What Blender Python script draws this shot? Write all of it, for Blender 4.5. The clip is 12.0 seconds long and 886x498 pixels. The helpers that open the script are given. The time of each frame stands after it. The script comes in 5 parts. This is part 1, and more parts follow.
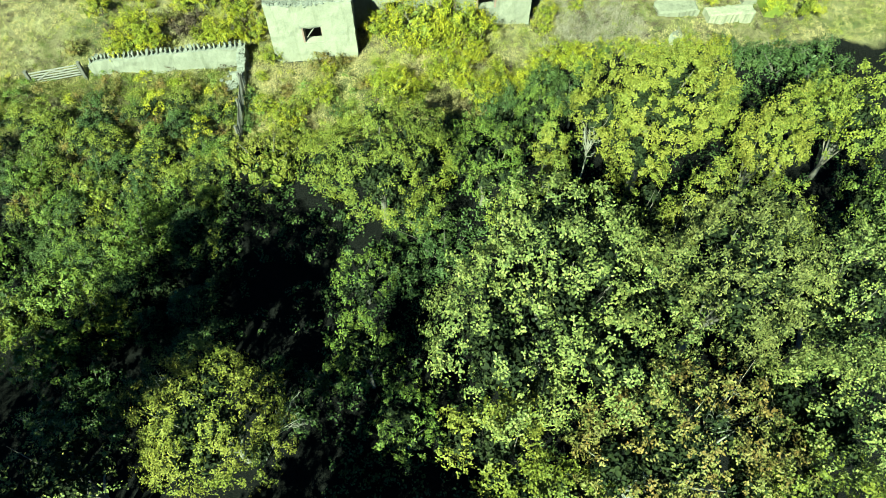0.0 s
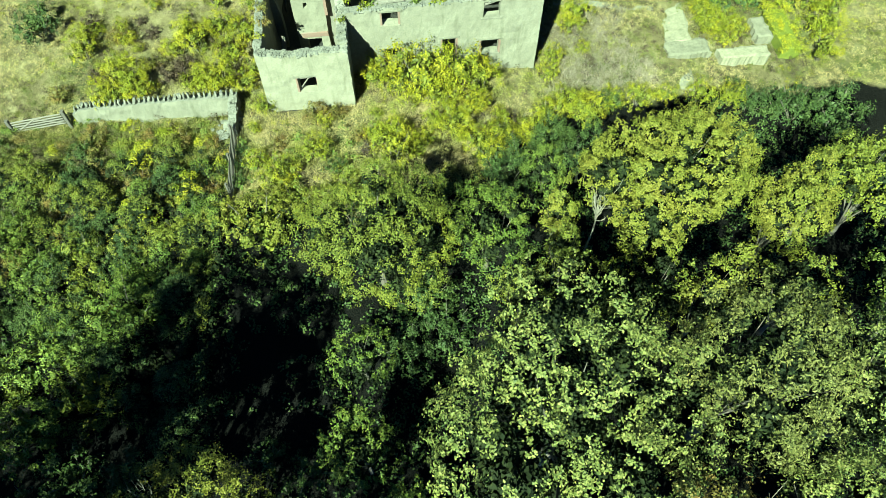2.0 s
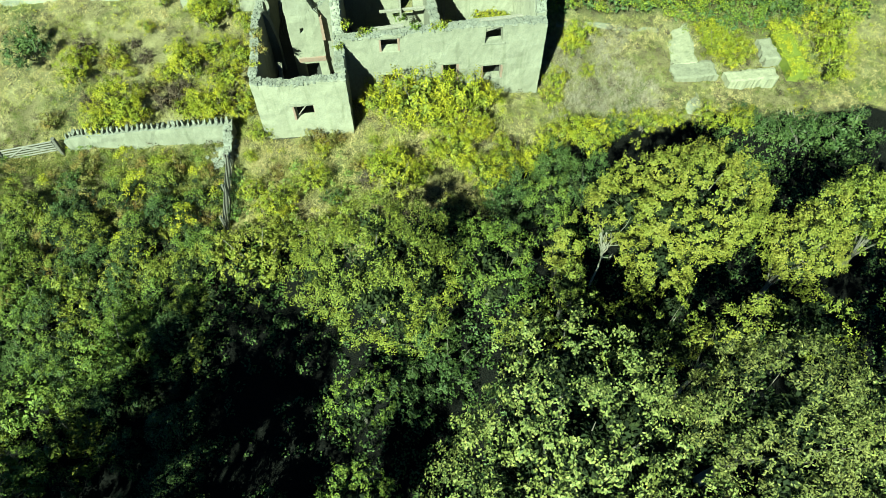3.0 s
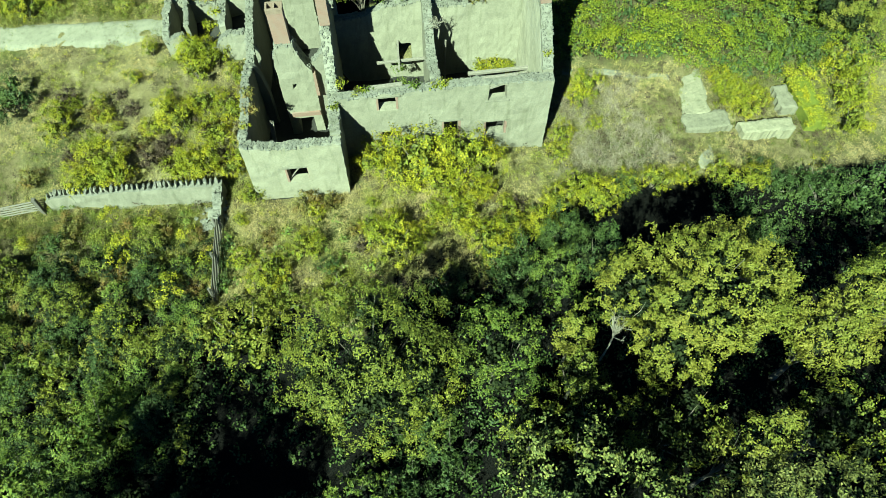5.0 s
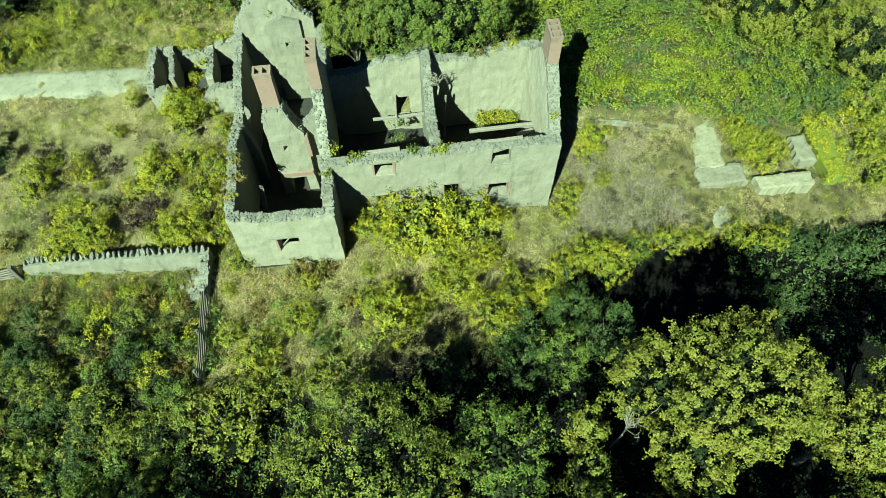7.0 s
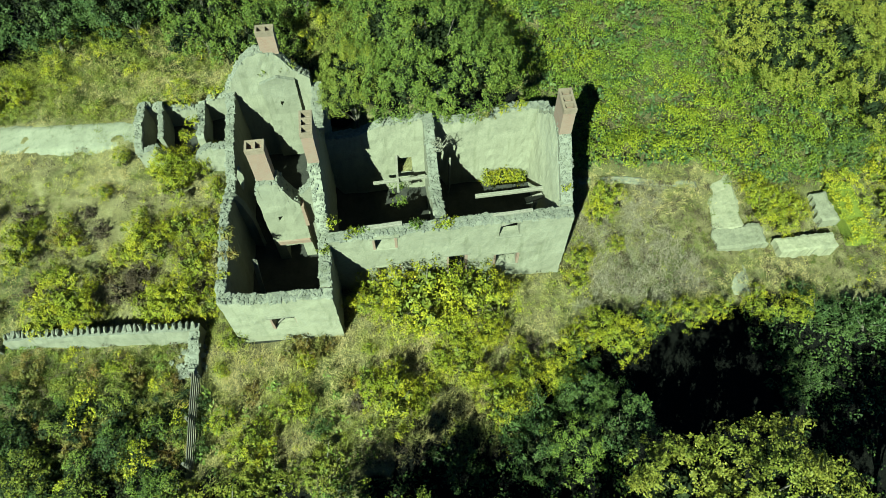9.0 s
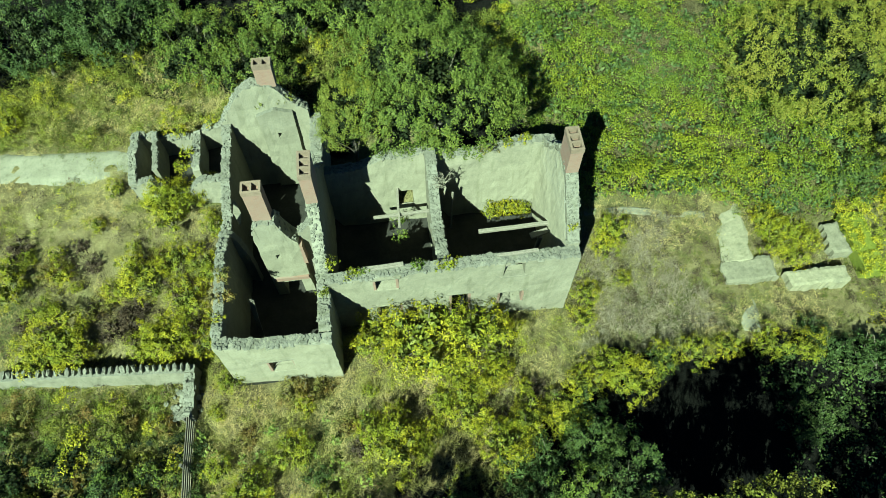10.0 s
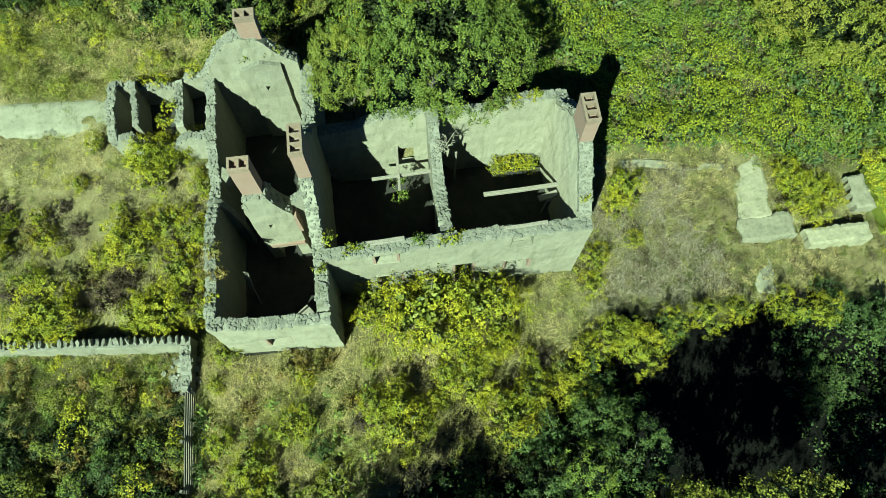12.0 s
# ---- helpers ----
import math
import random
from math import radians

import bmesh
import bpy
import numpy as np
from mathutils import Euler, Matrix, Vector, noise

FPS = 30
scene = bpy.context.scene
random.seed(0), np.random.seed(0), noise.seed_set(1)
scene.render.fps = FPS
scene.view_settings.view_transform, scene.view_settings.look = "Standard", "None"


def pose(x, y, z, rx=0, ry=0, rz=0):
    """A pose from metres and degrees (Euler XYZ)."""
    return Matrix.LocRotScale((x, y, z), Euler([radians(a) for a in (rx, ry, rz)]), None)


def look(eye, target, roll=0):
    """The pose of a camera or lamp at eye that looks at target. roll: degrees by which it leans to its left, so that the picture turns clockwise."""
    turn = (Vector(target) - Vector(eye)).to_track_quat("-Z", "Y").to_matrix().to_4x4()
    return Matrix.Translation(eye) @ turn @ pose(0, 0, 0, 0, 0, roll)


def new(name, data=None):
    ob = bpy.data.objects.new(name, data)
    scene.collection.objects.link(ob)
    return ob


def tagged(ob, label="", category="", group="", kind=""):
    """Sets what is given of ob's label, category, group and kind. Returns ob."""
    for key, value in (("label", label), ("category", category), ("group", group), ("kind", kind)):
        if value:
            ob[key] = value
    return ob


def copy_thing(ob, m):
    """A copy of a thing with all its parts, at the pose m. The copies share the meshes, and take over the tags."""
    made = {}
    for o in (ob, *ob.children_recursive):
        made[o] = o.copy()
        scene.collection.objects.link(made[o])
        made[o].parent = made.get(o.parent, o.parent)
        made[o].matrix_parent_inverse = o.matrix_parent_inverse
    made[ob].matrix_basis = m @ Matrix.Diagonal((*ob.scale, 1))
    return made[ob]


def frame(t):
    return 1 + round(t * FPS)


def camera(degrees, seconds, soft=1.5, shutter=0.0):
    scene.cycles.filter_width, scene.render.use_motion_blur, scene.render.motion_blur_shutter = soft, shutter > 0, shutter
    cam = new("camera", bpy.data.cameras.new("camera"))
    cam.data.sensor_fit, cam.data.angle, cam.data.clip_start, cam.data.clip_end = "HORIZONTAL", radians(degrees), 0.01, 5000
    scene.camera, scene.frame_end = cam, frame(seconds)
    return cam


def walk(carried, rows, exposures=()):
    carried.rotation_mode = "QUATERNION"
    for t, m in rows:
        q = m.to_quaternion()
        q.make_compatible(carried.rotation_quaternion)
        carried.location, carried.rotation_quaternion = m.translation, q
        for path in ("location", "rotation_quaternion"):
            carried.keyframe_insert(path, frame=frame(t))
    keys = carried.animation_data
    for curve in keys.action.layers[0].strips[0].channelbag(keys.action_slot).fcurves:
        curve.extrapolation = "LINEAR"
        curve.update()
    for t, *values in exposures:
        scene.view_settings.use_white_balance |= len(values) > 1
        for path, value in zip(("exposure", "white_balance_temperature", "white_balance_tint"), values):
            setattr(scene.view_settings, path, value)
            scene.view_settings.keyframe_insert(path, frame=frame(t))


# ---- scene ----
cam = camera(65.6, 12.0, 0.65)
METRES, EYE, TILT, LEAN, TURN = 28.0, 35.1, -60.0, 0.0, -6.4
ROWS = [
    (0.0, 0.0, 0.0, 0.0, -0.0, 0.0, -0.0),
    (0.5, -0.0008, 0.0179, 0.0336, 0.01, -0.01, 0.02),
    (1.0, -0.002, 0.0367, 0.0685, 0.0, -0.03, 0.04),
    (1.5, -0.0028, 0.0568, 0.1043, -0.01, -0.05, 0.05),
    (2.0, -0.0041, 0.0777, 0.1401, -0.02, -0.06, 0.08),
    (2.5, -0.0052, 0.0986, 0.1767, -0.03, -0.08, 0.11),
    (3.0, -0.0067, 0.1192, 0.2134, -0.04, -0.09, 0.13),
    (5.0, -0.0083, 0.2003, 0.3605, -0.02, -0.1, 0.26),
    (5.5, -0.0073, 0.2218, 0.3976, 0.02, -0.11, 0.31),
    (6.0, -0.0068, 0.2426, 0.4349, 0.02, -0.14, 0.35),
    (6.5, -0.0057, 0.2648, 0.4726, 0.04, -0.18, 0.41),
    (7.0, -0.0073, 0.2866, 0.5111, 0.02, -0.26, 0.43),
    (9.0, -0.017, 0.3679, 0.6614, -0.05, -0.38, 0.5),
    (9.5, -0.0195, 0.388, 0.7005, -0.07, -0.43, 0.53),
    (10.0, -0.0227, 0.4081, 0.7385, -0.12, -0.55, 0.53),
    (10.5, -0.0252, 0.4272, 0.7701, -0.17, -2.01, 0.56),
    (11.0, -0.0277, 0.4488, 0.8043, -0.22, -4.52, 0.61),
    (11.5, -0.0285, 0.4695, 0.8374, -0.22, -7.01, 0.66),
    (12.0, -0.0272, 0.4893, 0.8709, -0.16, -9.43, 0.76),
]
walk(cam, [(t, pose(0, 0, EYE, TILT, LEAN, TURN) @ pose(METRES * x, METRES * y, METRES * z, 90 + pitch, roll, yaw)) for t, x, y, z, yaw, pitch, roll in ROWS],
     [(0.0, 2.47, 6100.0, -33.0), (5.0, 2.11, 6100.0, -33.0), (12.0, 1.94, 6100.0, -33.0)])

# ---- light ----
SUN_EL, SUN_AZ = 43.5, 210.0
world = bpy.data.worlds.new("daylight")
scene.world = world
world.use_nodes = True
wn = world.node_tree
sky = wn.nodes.new("ShaderNodeTexSky")
sky.sky_type = "NISHITA"
sky.sun_disc = False
sky.sun_elevation, sky.sun_rotation = radians(SUN_EL), radians(SUN_AZ)
sky.altitude, sky.air_density, sky.dust_density, sky.ozone_density = 3000.0, 0.165, 0.0, 10.0
wn.links.new(sky.outputs[0], wn.nodes["Background"].inputs[0])
wn.nodes["Background"].inputs[1].default_value = 0.11
sun = new("sun", bpy.data.lights.new("sun", "SUN"))
sun.data.energy, sun.data.angle, sun.data.color = 5.0, radians(0.5), (1.0, 0.96, 0.88)
ce = math.cos(radians(SUN_EL))
SUN_WAY = Vector((0.5 * ce, 0.866 * ce, -math.sin(radians(SUN_EL))))
sun.matrix_world = look((-20, -10, 60), Vector((-20, -10, 60)) + SUN_WAY)

# ---- materials ----


def base_mat(name):
    m = bpy.data.materials.new(name)
    m.use_nodes = True
    nt = m.node_tree
    return m, nt, nt.nodes["Principled BSDF"]


def ramp(nt, fac, stops):
    r = nt.nodes.new("ShaderNodeValToRGB")
    e = r.color_ramp.elements
    while len(e) < len(stops):
        e.new(0.5)
    for el, (pos, col) in zip(e, stops):
        el.position, el.color = pos, (*col, 1)
    nt.links.new(fac, r.inputs[0])
    return r.outputs[0]


def noise_tex(nt, scale, detail=4.0, rough=0.6, space="Object", stretch=None):
    tc = nt.nodes.new("ShaderNodeNewGeometry") if space == "World" else nt.nodes.new("ShaderNodeTexCoord")
    out = tc.outputs["Position"] if space == "World" else tc.outputs["Object"]
    if stretch:
        mp = nt.nodes.new("ShaderNodeMapping")
        mp.inputs["Scale"].default_value = stretch
        nt.links.new(out, mp.inputs[0])
        out = mp.outputs[0]
    n = nt.nodes.new("ShaderNodeTexNoise")
    n.inputs["Scale"].default_value, n.inputs["Detail"].default_value, n.inputs["Roughness"].default_value = scale, detail, rough
    nt.links.new(out, n.inputs["Vector"])
    return n.outputs["Fac"]


def mix(nt, fac, a, b, mode="MIX"):
    m = nt.nodes.new("ShaderNodeMix")
    m.data_type, m.blend_type = "RGBA", mode
    for sock, v in ((m.inputs[0], fac), (m.inputs[6], a), (m.inputs[7], b)):
        if isinstance(v, (int, float)):
            sock.default_value = v
        elif isinstance(v, tuple):
            sock.default_value = (*v, 1)
        else:
            nt.links.new(v, sock)
    return m.outputs[2]


def bump(nt, bsdf, height, strength, dist):
    b = nt.nodes.new("ShaderNodeBump")
    b.inputs["Strength"].default_value, b.inputs["Distance"].default_value = strength, dist
    nt.links.new(height, b.inputs["Height"])
    nt.links.new(b.outputs[0], bsdf.inputs["Normal"])


def leaf_mat(name, stops, patch=(0.5, 0.5, 0.5), patch_scale=0.5, glow=0.08, rough=0.5):
    """Leaves: each its own shade, with drifts of a second tint through the crown."""
    m, nt, p = base_mat(name)
    geo = nt.nodes.new("ShaderNodeNewGeometry")
    stops = [(f, (c[0], c[1], c[2])) for f, c in stops]
    col = ramp(nt, geo.outputs["Random Per Island"], stops)
    fac = ramp(nt, noise_tex(nt, patch_scale, 3.0, 0.6, "World"), [(0.42, (0, 0, 0)), (0.62, (1, 1, 1))])
    col = mix(nt, fac, col, mix(nt, 1.0, col, patch, "MULTIPLY"))
    nt.links.new(col, p.inputs["Base Color"])
    p.inputs["Roughness"].default_value = rough
    p.inputs["Specular IOR Level"].default_value = 0.1
    tr = nt.nodes.new("ShaderNodeBsdfTranslucent")
    nt.links.new(mix(nt, 1.0, col, (1.25, 1.2, 0.6), "MULTIPLY"), tr.inputs[0])
    ms = nt.nodes.new("ShaderNodeMixShader")
    ms.inputs[0].default_value = glow
    nt.links.new(p.outputs[0], ms.inputs[1])
    nt.links.new(tr.outputs[0], ms.inputs[2])
    nt.links.new(ms.outputs[0], nt.nodes["Material Output"].inputs[0])
    return m


def stone_mat(name, lo, mid, hi, scale=1.6, relief=0.5, moss=0.25, grime=0.35):
    """Weathered stone or limewash: broad tone, fine grain, grey blotches and damp streaks."""
    m, nt, p = base_mat(name)
    big = noise_tex(nt, scale * 0.4, 6.0, 0.7, "World")
    med = noise_tex(nt, scale * 1.9, 5.0, 0.65, "World")
    fine = noise_tex(nt, scale * 8, 6.0, 0.75, "World")
    col = ramp(nt, big, [(0.3, lo), (0.5, mid), (0.72, hi)])
    col = mix(nt, ramp(nt, med, [(0.52, (0, 0, 0)), (0.68, (grime, grime, grime))]), col, tuple(0.5 * c * k for c, k in zip(lo, (0.95, 1.0, 1.12))))
    col = mix(nt, ramp(nt, fine, [(0.35, (0.4, 0.4, 0.4)), (0.62, (0, 0, 0))]), col, tuple(0.55 * c for c in lo))
    run = noise_tex(nt, 1.0, 4.0, 0.6, "World", (2.6, 2.6, 0.3))
    col = mix(nt, ramp(nt, run, [(0.54, (0, 0, 0)), (0.72, (moss, moss, moss))]), col, (0.05, 0.055, 0.026))
    info = nt.nodes.new("ShaderNodeObjectInfo")
    col = mix(nt, 1.0, col, ramp(nt, info.outputs["Random"], [(0, (0.8, 0.8, 0.82)), (1, (1.08, 1.07, 1.04))]), "MULTIPLY")
    nt.links.new(col, p.inputs["Base Color"])
    p.inputs["Roughness"].default_value = 0.92
    p.inputs["Specular IOR Level"].default_value = 0.15
    both = mix(nt, 0.5, fine, med)
    bump(nt, p, both, relief, 0.06)
    return m


def wood_mat(name, lo, hi):
    m, nt, p = base_mat(name)
    g = noise_tex(nt, 9.0, 5.0, 0.7, "World", (1, 1, 3))
    nt.links.new(ramp(nt, g, [(0.3, lo), (0.7, hi)]), p.inputs["Base Color"])
    p.inputs["Roughness"].default_value = 0.85
    bump(nt, p, g, 0.4, 0.01)
    return m


def brick_mat(name):
    m, nt, p = base_mat(name)
    tc = nt.nodes.new("ShaderNodeTexCoord")
    b = nt.nodes.new("ShaderNodeTexBrick")
    mp = nt.nodes.new("ShaderNodeMapping")
    mp.inputs["Rotation"].default_value = (radians(90), 0, 0)
    nt.links.new(tc.outputs["Object"], mp.inputs[0])
    nt.links.new(mp.outputs[0], b.inputs[0])
    b.inputs["Color1"].default_value = (0.135, 0.08, 0.06, 1)
    b.inputs["Color2"].default_value = (0.16, 0.1, 0.074, 1)
    b.inputs["Mortar"].default_value = (0.15, 0.115, 0.09, 1)
    for k, v in (("Scale", 1.0), ("Mortar Size", 0.011), ("Brick Width", 0.225), ("Row Height", 0.075)):
        b.inputs[k].default_value = v
    n = noise_tex(nt, 3.0, 5.0, 0.65, "World")
    col = mix(nt, ramp(nt, n, [(0.42, (0, 0, 0)), (0.72, (0.75, 0.75, 0.75))]), b.outputs[0], (0.15, 0.115, 0.085))
    nt.links.new(col, p.inputs["Base Color"])
    p.inputs["Roughness"].default_value = 0.9
    bump(nt, p, b.outputs["Fac"], -0.4, 0.02)
    return m


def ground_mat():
    """Straw-coloured rough grass, green and brown patches, and wood litter blackened to paint in tree shade."""
    m, nt, p = base_mat("rough_grassland")
    a = noise_tex(nt, 0.2, 5.0, 0.65, "World")
    b = noise_tex(nt, 1.1, 6.0, 0.7, "World")
    c = noise_tex(nt, 14.0, 4.0, 0.7, "World")
    d = noise_tex(nt, 0.55, 5.0, 0.65, "World")
    straw = ramp(nt, b, [(0.3, (0.06, 0.052, 0.028)), (0.5, (0.15, 0.136, 0.064)), (0.7, (0.26, 0.24, 0.125))])
    green = ramp(nt, b, [(0.3, (0.03, 0.042, 0.012)), (0.55, (0.08, 0.1, 0.03)), (0.75, (0.15, 0.155, 0.06))])
    col = mix(nt, ramp(nt, a, [(0.5, (0, 0, 0)), (0.64, (0.8, 0.8, 0.8))]), straw, green)
    col = mix(nt, ramp(nt, d, [(0.52, (0, 0, 0)), (0.66, (0.55, 0.55, 0.55))]), col, (0.05, 0.042, 0.024))
    col = mix(nt, ramp(nt, c, [(0.3, (0.55, 0.55, 0.55)), (0.6, (0, 0, 0))]), col, (0.022, 0.019, 0.012))
    # mask of wood litter with painted shade, coloured near-black
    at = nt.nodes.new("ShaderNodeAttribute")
    at.attribute_name = "litter_shade"
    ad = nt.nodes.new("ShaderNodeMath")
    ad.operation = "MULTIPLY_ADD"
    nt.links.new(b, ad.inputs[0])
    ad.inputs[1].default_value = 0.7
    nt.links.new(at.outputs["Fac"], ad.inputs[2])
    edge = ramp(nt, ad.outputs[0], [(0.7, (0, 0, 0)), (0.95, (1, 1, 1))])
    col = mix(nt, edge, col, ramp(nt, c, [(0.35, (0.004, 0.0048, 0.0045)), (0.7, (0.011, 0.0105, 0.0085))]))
    nt.links.new(col, p.inputs["Base Color"])
    p.inputs["Roughness"].default_value = 0.95
    p.inputs["Specular IOR Level"].default_value = 0.0
    bump(nt, p, c, 0.8, 0.15)
    return m


RENDER = stone_mat("weathered_limewash", (0.142, 0.141, 0.104), (0.177, 0.175, 0.13), (0.199, 0.197, 0.148), 1.6, 0.32, 0.35, 0.25)
# lighter copy of the limewash, for a wall face in sun
LIT_LIMEWASH = stone_mat("peeling_whitewash", (0.23, 0.225, 0.165), (0.29, 0.285, 0.21), (0.33, 0.325, 0.245), 1.6, 0.35, 0.3, 0.3)
RUBBLE = stone_mat("grey_rubble_stone", (0.116, 0.118, 0.094), (0.15, 0.152, 0.122), (0.18, 0.182, 0.148), 2.4, 0.8, 0.45, 0.3)
CONCRETE = stone_mat("bleached_concrete", (0.142, 0.142, 0.097), (0.171, 0.168, 0.117), (0.195, 0.192, 0.134), 1.2, 0.3, 0.35)
BRICK = brick_mat("old_red_brick")
SOOT = stone_mat("sooty_brick_head", (0.11, 0.085, 0.064), (0.15, 0.118, 0.09), (0.185, 0.15, 0.115), 3.0, 0.6, 0.2)
# earth floor darkened to carry the shade inside the roofless rooms
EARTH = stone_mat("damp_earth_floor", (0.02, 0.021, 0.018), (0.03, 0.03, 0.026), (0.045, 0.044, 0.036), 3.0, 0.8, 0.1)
OLDWOOD = wood_mat("silvered_timber", (0.087, 0.081, 0.062), (0.167, 0.158, 0.127))
DARKWOOD = wood_mat("dark_weathered_timber", (0.035, 0.033, 0.026), (0.1, 0.093, 0.074))
BARK = wood_mat("grey_bark", (0.043, 0.037, 0.028), (0.105, 0.093, 0.068))
PALEBARK = wood_mat("bleached_dead_wood", (0.112, 0.102, 0.074), (0.195, 0.186, 0.140))
GROUND = ground_mat()
TRACK = stone_mat("pale_gravel_track", (0.132, 0.134, 0.098), (0.166, 0.167, 0.124), (0.195, 0.195, 0.148), 2.0, 0.8, 0.45, 0.35)

MOSS = stone_mat("bright_moss", (0.074, 0.095, 0.014), (0.105, 0.126, 0.020), (0.131, 0.143, 0.030), 2.0, 0.9, 0.0)
OAK = leaf_mat("oak_leaves", [(0, (0.047, 0.063, 0.017)), (0.45, (0.087, 0.104, 0.029)), (0.8, (0.128, 0.139, 0.04)), (1, (0.15, 0.151, 0.052))], (1.12, 1.05, 0.95), 0.35)
SILVER = leaf_mat("pale_willow_leaves", [(0, (0.042, 0.047, 0.013)), (0.5, (0.085, 0.087, 0.025)), (1, (0.146, 0.140, 0.044))], (0.75, 0.82, 0.75), 0.5)
OLIVE = leaf_mat("olive_green_leaves", [(0, (0.044, 0.057, 0.01)), (0.5, (0.081, 0.095, 0.016)), (1, (0.123, 0.132, 0.026))], (1.22, 1.12, 0.85), 0.4)
YELLOW = leaf_mat("yellowing_leaves", [(0, (0.066, 0.07, 0.01)), (0.5, (0.113, 0.112, 0.018)), (1, (0.158, 0.146, 0.028))], (0.8, 0.9, 0.85), 0.5)
LIME = leaf_mat("bright_bramble_leaves", [(0, (0.107, 0.11, 0.007)), (0.5, (0.185, 0.174, 0.013)), (1, (0.268, 0.237, 0.022))], (0.65, 0.78, 0.9), 0.6)
DEEP = leaf_mat("dark_green_leaves", [(0, (0.028, 0.042, 0.008)), (0.5, (0.056, 0.078, 0.015)), (1, (0.096, 0.116, 0.024))], (1.15, 1.08, 0.95), 0.4)
BRACKEN = leaf_mat("dead_bracken", [(0, (0.018, 0.014, 0.01)), (0.5, (0.038, 0.029, 0.02)), (1, (0.07, 0.055, 0.038))], (1.25, 1.2, 1.1), 0.6, 0.05, 0.8)
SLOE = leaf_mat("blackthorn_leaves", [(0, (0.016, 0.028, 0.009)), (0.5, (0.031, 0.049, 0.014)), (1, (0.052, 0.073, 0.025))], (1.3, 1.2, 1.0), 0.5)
FRESH = leaf_mat("fresh_green_leaves", [(0, (0.035, 0.051, 0.009)), (0.5, (0.072, 0.093, 0.016)), (1, (0.119, 0.135, 0.025))], (0.85, 0.95, 1.0), 0.5)
RUSSET = leaf_mat("russet_leaves", [(0, (0.055, 0.059, 0.014)), (0.5, (0.098, 0.096, 0.025)), (1, (0.156, 0.149, 0.046))], (1.05, 0.72, 0.75), 1.1)
THICKET = leaf_mat("hillside_bramble_leaves", [(0, (0.04, 0.058, 0.008)), (0.5, (0.064, 0.085, 0.011)), (1, (0.095, 0.116, 0.016))], (1.6, 1.36, 0.85), 0.16)
# very dark leaf colour that holds the shade inside crowns and weeds
INNER_SHADE = leaf_mat("old_dark_inner_leaves", [(0, (0.007, 0.01, 0.004)), (0.6, (0.014, 0.019, 0.006)), (1, (0.026, 0.032, 0.009))], (0.8, 0.9, 0.9), 0.5, 0.02, 0.8)
STRAW = leaf_mat("dry_grass_blades", [(0, (0.19, 0.16, 0.066)), (0.5, (0.295, 0.246, 0.113)), (1, (0.41, 0.336, 0.178))], (0.7, 0.84, 0.5), 0.3, 0.25, 0.7)
DEADSTEM = leaf_mat("dead_weed_stalks", [(0, (0.09, 0.078, 0.054)), (0.5, (0.16, 0.14, 0.1)), (1, (0.24, 0.21, 0.155))], (0.8, 0.85, 0.8), 0.4, 0.1, 0.8)
GRASS = leaf_mat("green_grass_blades", [(0, (0.036, 0.054, 0.011)), (0.5, (0.066, 0.084, 0.019)), (1, (0.108, 0.113, 0.035))], (1.3, 1.15, 0.8), 0.3, 0.25, 0.7)

# ---- helpers ----
rng = np.random.default_rng(7)


def part(name, bm, material, parent, label="", smooth=False):
    me = bpy.data.meshes.new(name)
    bm.normal_update()
    bm.to_mesh(me)
    bm.free()
    return link_mesh(name, me, material, parent, label, smooth)


def link_mesh(name, me, material, parent=None, label="", smooth=False):
    ob = new(name, me)
    if not me.materials:
        me.materials.append(material)
    if smooth:
        me.polygons.foreach_set("use_smooth", [True] * len(me.polygons))
    if parent:
        ob.parent = parent
        ob.matrix_parent_inverse = parent.matrix_world.inverted()
    if label:
        tagged(ob, label)
    return ob


def thing(name, label, category, x, y, z, group="", kind=""):
    ob = new(name)
    ob.matrix_world = pose(x, y, z)
    ob.matrix_basis = pose(x, y, z)
    return tagged(ob, label, category, group, kind)


def add_box(bm, x0, x1, y0, y1, z0, z1, jitter=0.0, seed=0):
    r = random.Random(seed)
    vs = [bm.verts.new((x + r.uniform(-jitter, jitter), y + r.uniform(-jitter, jitter), z + r.uniform(-jitter, jitter)))
          for z in (z0, z1) for y in (y0, y1) for x in (x0, x1)]
    for f in ((0, 2, 3, 1), (4, 5, 7, 6), (0, 1, 5, 4), (2, 6, 7, 3), (0, 4, 6, 2), (1, 3, 7, 5)):
        bm.faces.new([vs[i] for i in f])
    return vs


def box(name, x0, x1, y0, y1, z0, z1, material, parent, label="", jitter=0.0, seed=0, bevel=0.0):
    bm = bmesh.new()
    add_box(bm, x0, x1, y0, y1, z0, z1, jitter, seed)
    if bevel:
        bmesh.ops.bevel(bm, geom=bm.edges[:], offset=bevel, segments=1, affect="EDGES")
    return part(name, bm, material, parent, label)


def tube(bm, pts, radii, sides=6):
    rings = []
    for i, p in enumerate(pts):
        a, b = pts[max(i - 1, 0)], pts[min(i + 1, len(pts) - 1)]
        t = (Vector(b) - Vector(a)).normalized()
        u = t.orthogonal().normalized()
        v = t.cross(u)
        rings.append([bm.verts.new(Vector(p) + radii[i] * (math.cos(k * 2 * math.pi / sides) * u + math.sin(k * 2 * math.pi / sides) * v)) for k in range(sides)])
    for r0, r1 in zip(rings, rings[1:]):
        for k in range(sides):
            bm.faces.new((r0[k], r0[(k + 1) % sides], r1[(k + 1) % sides], r1[k]))
    bm.faces.new(rings[-1])
    bm.faces.new(rings[0][::-1])


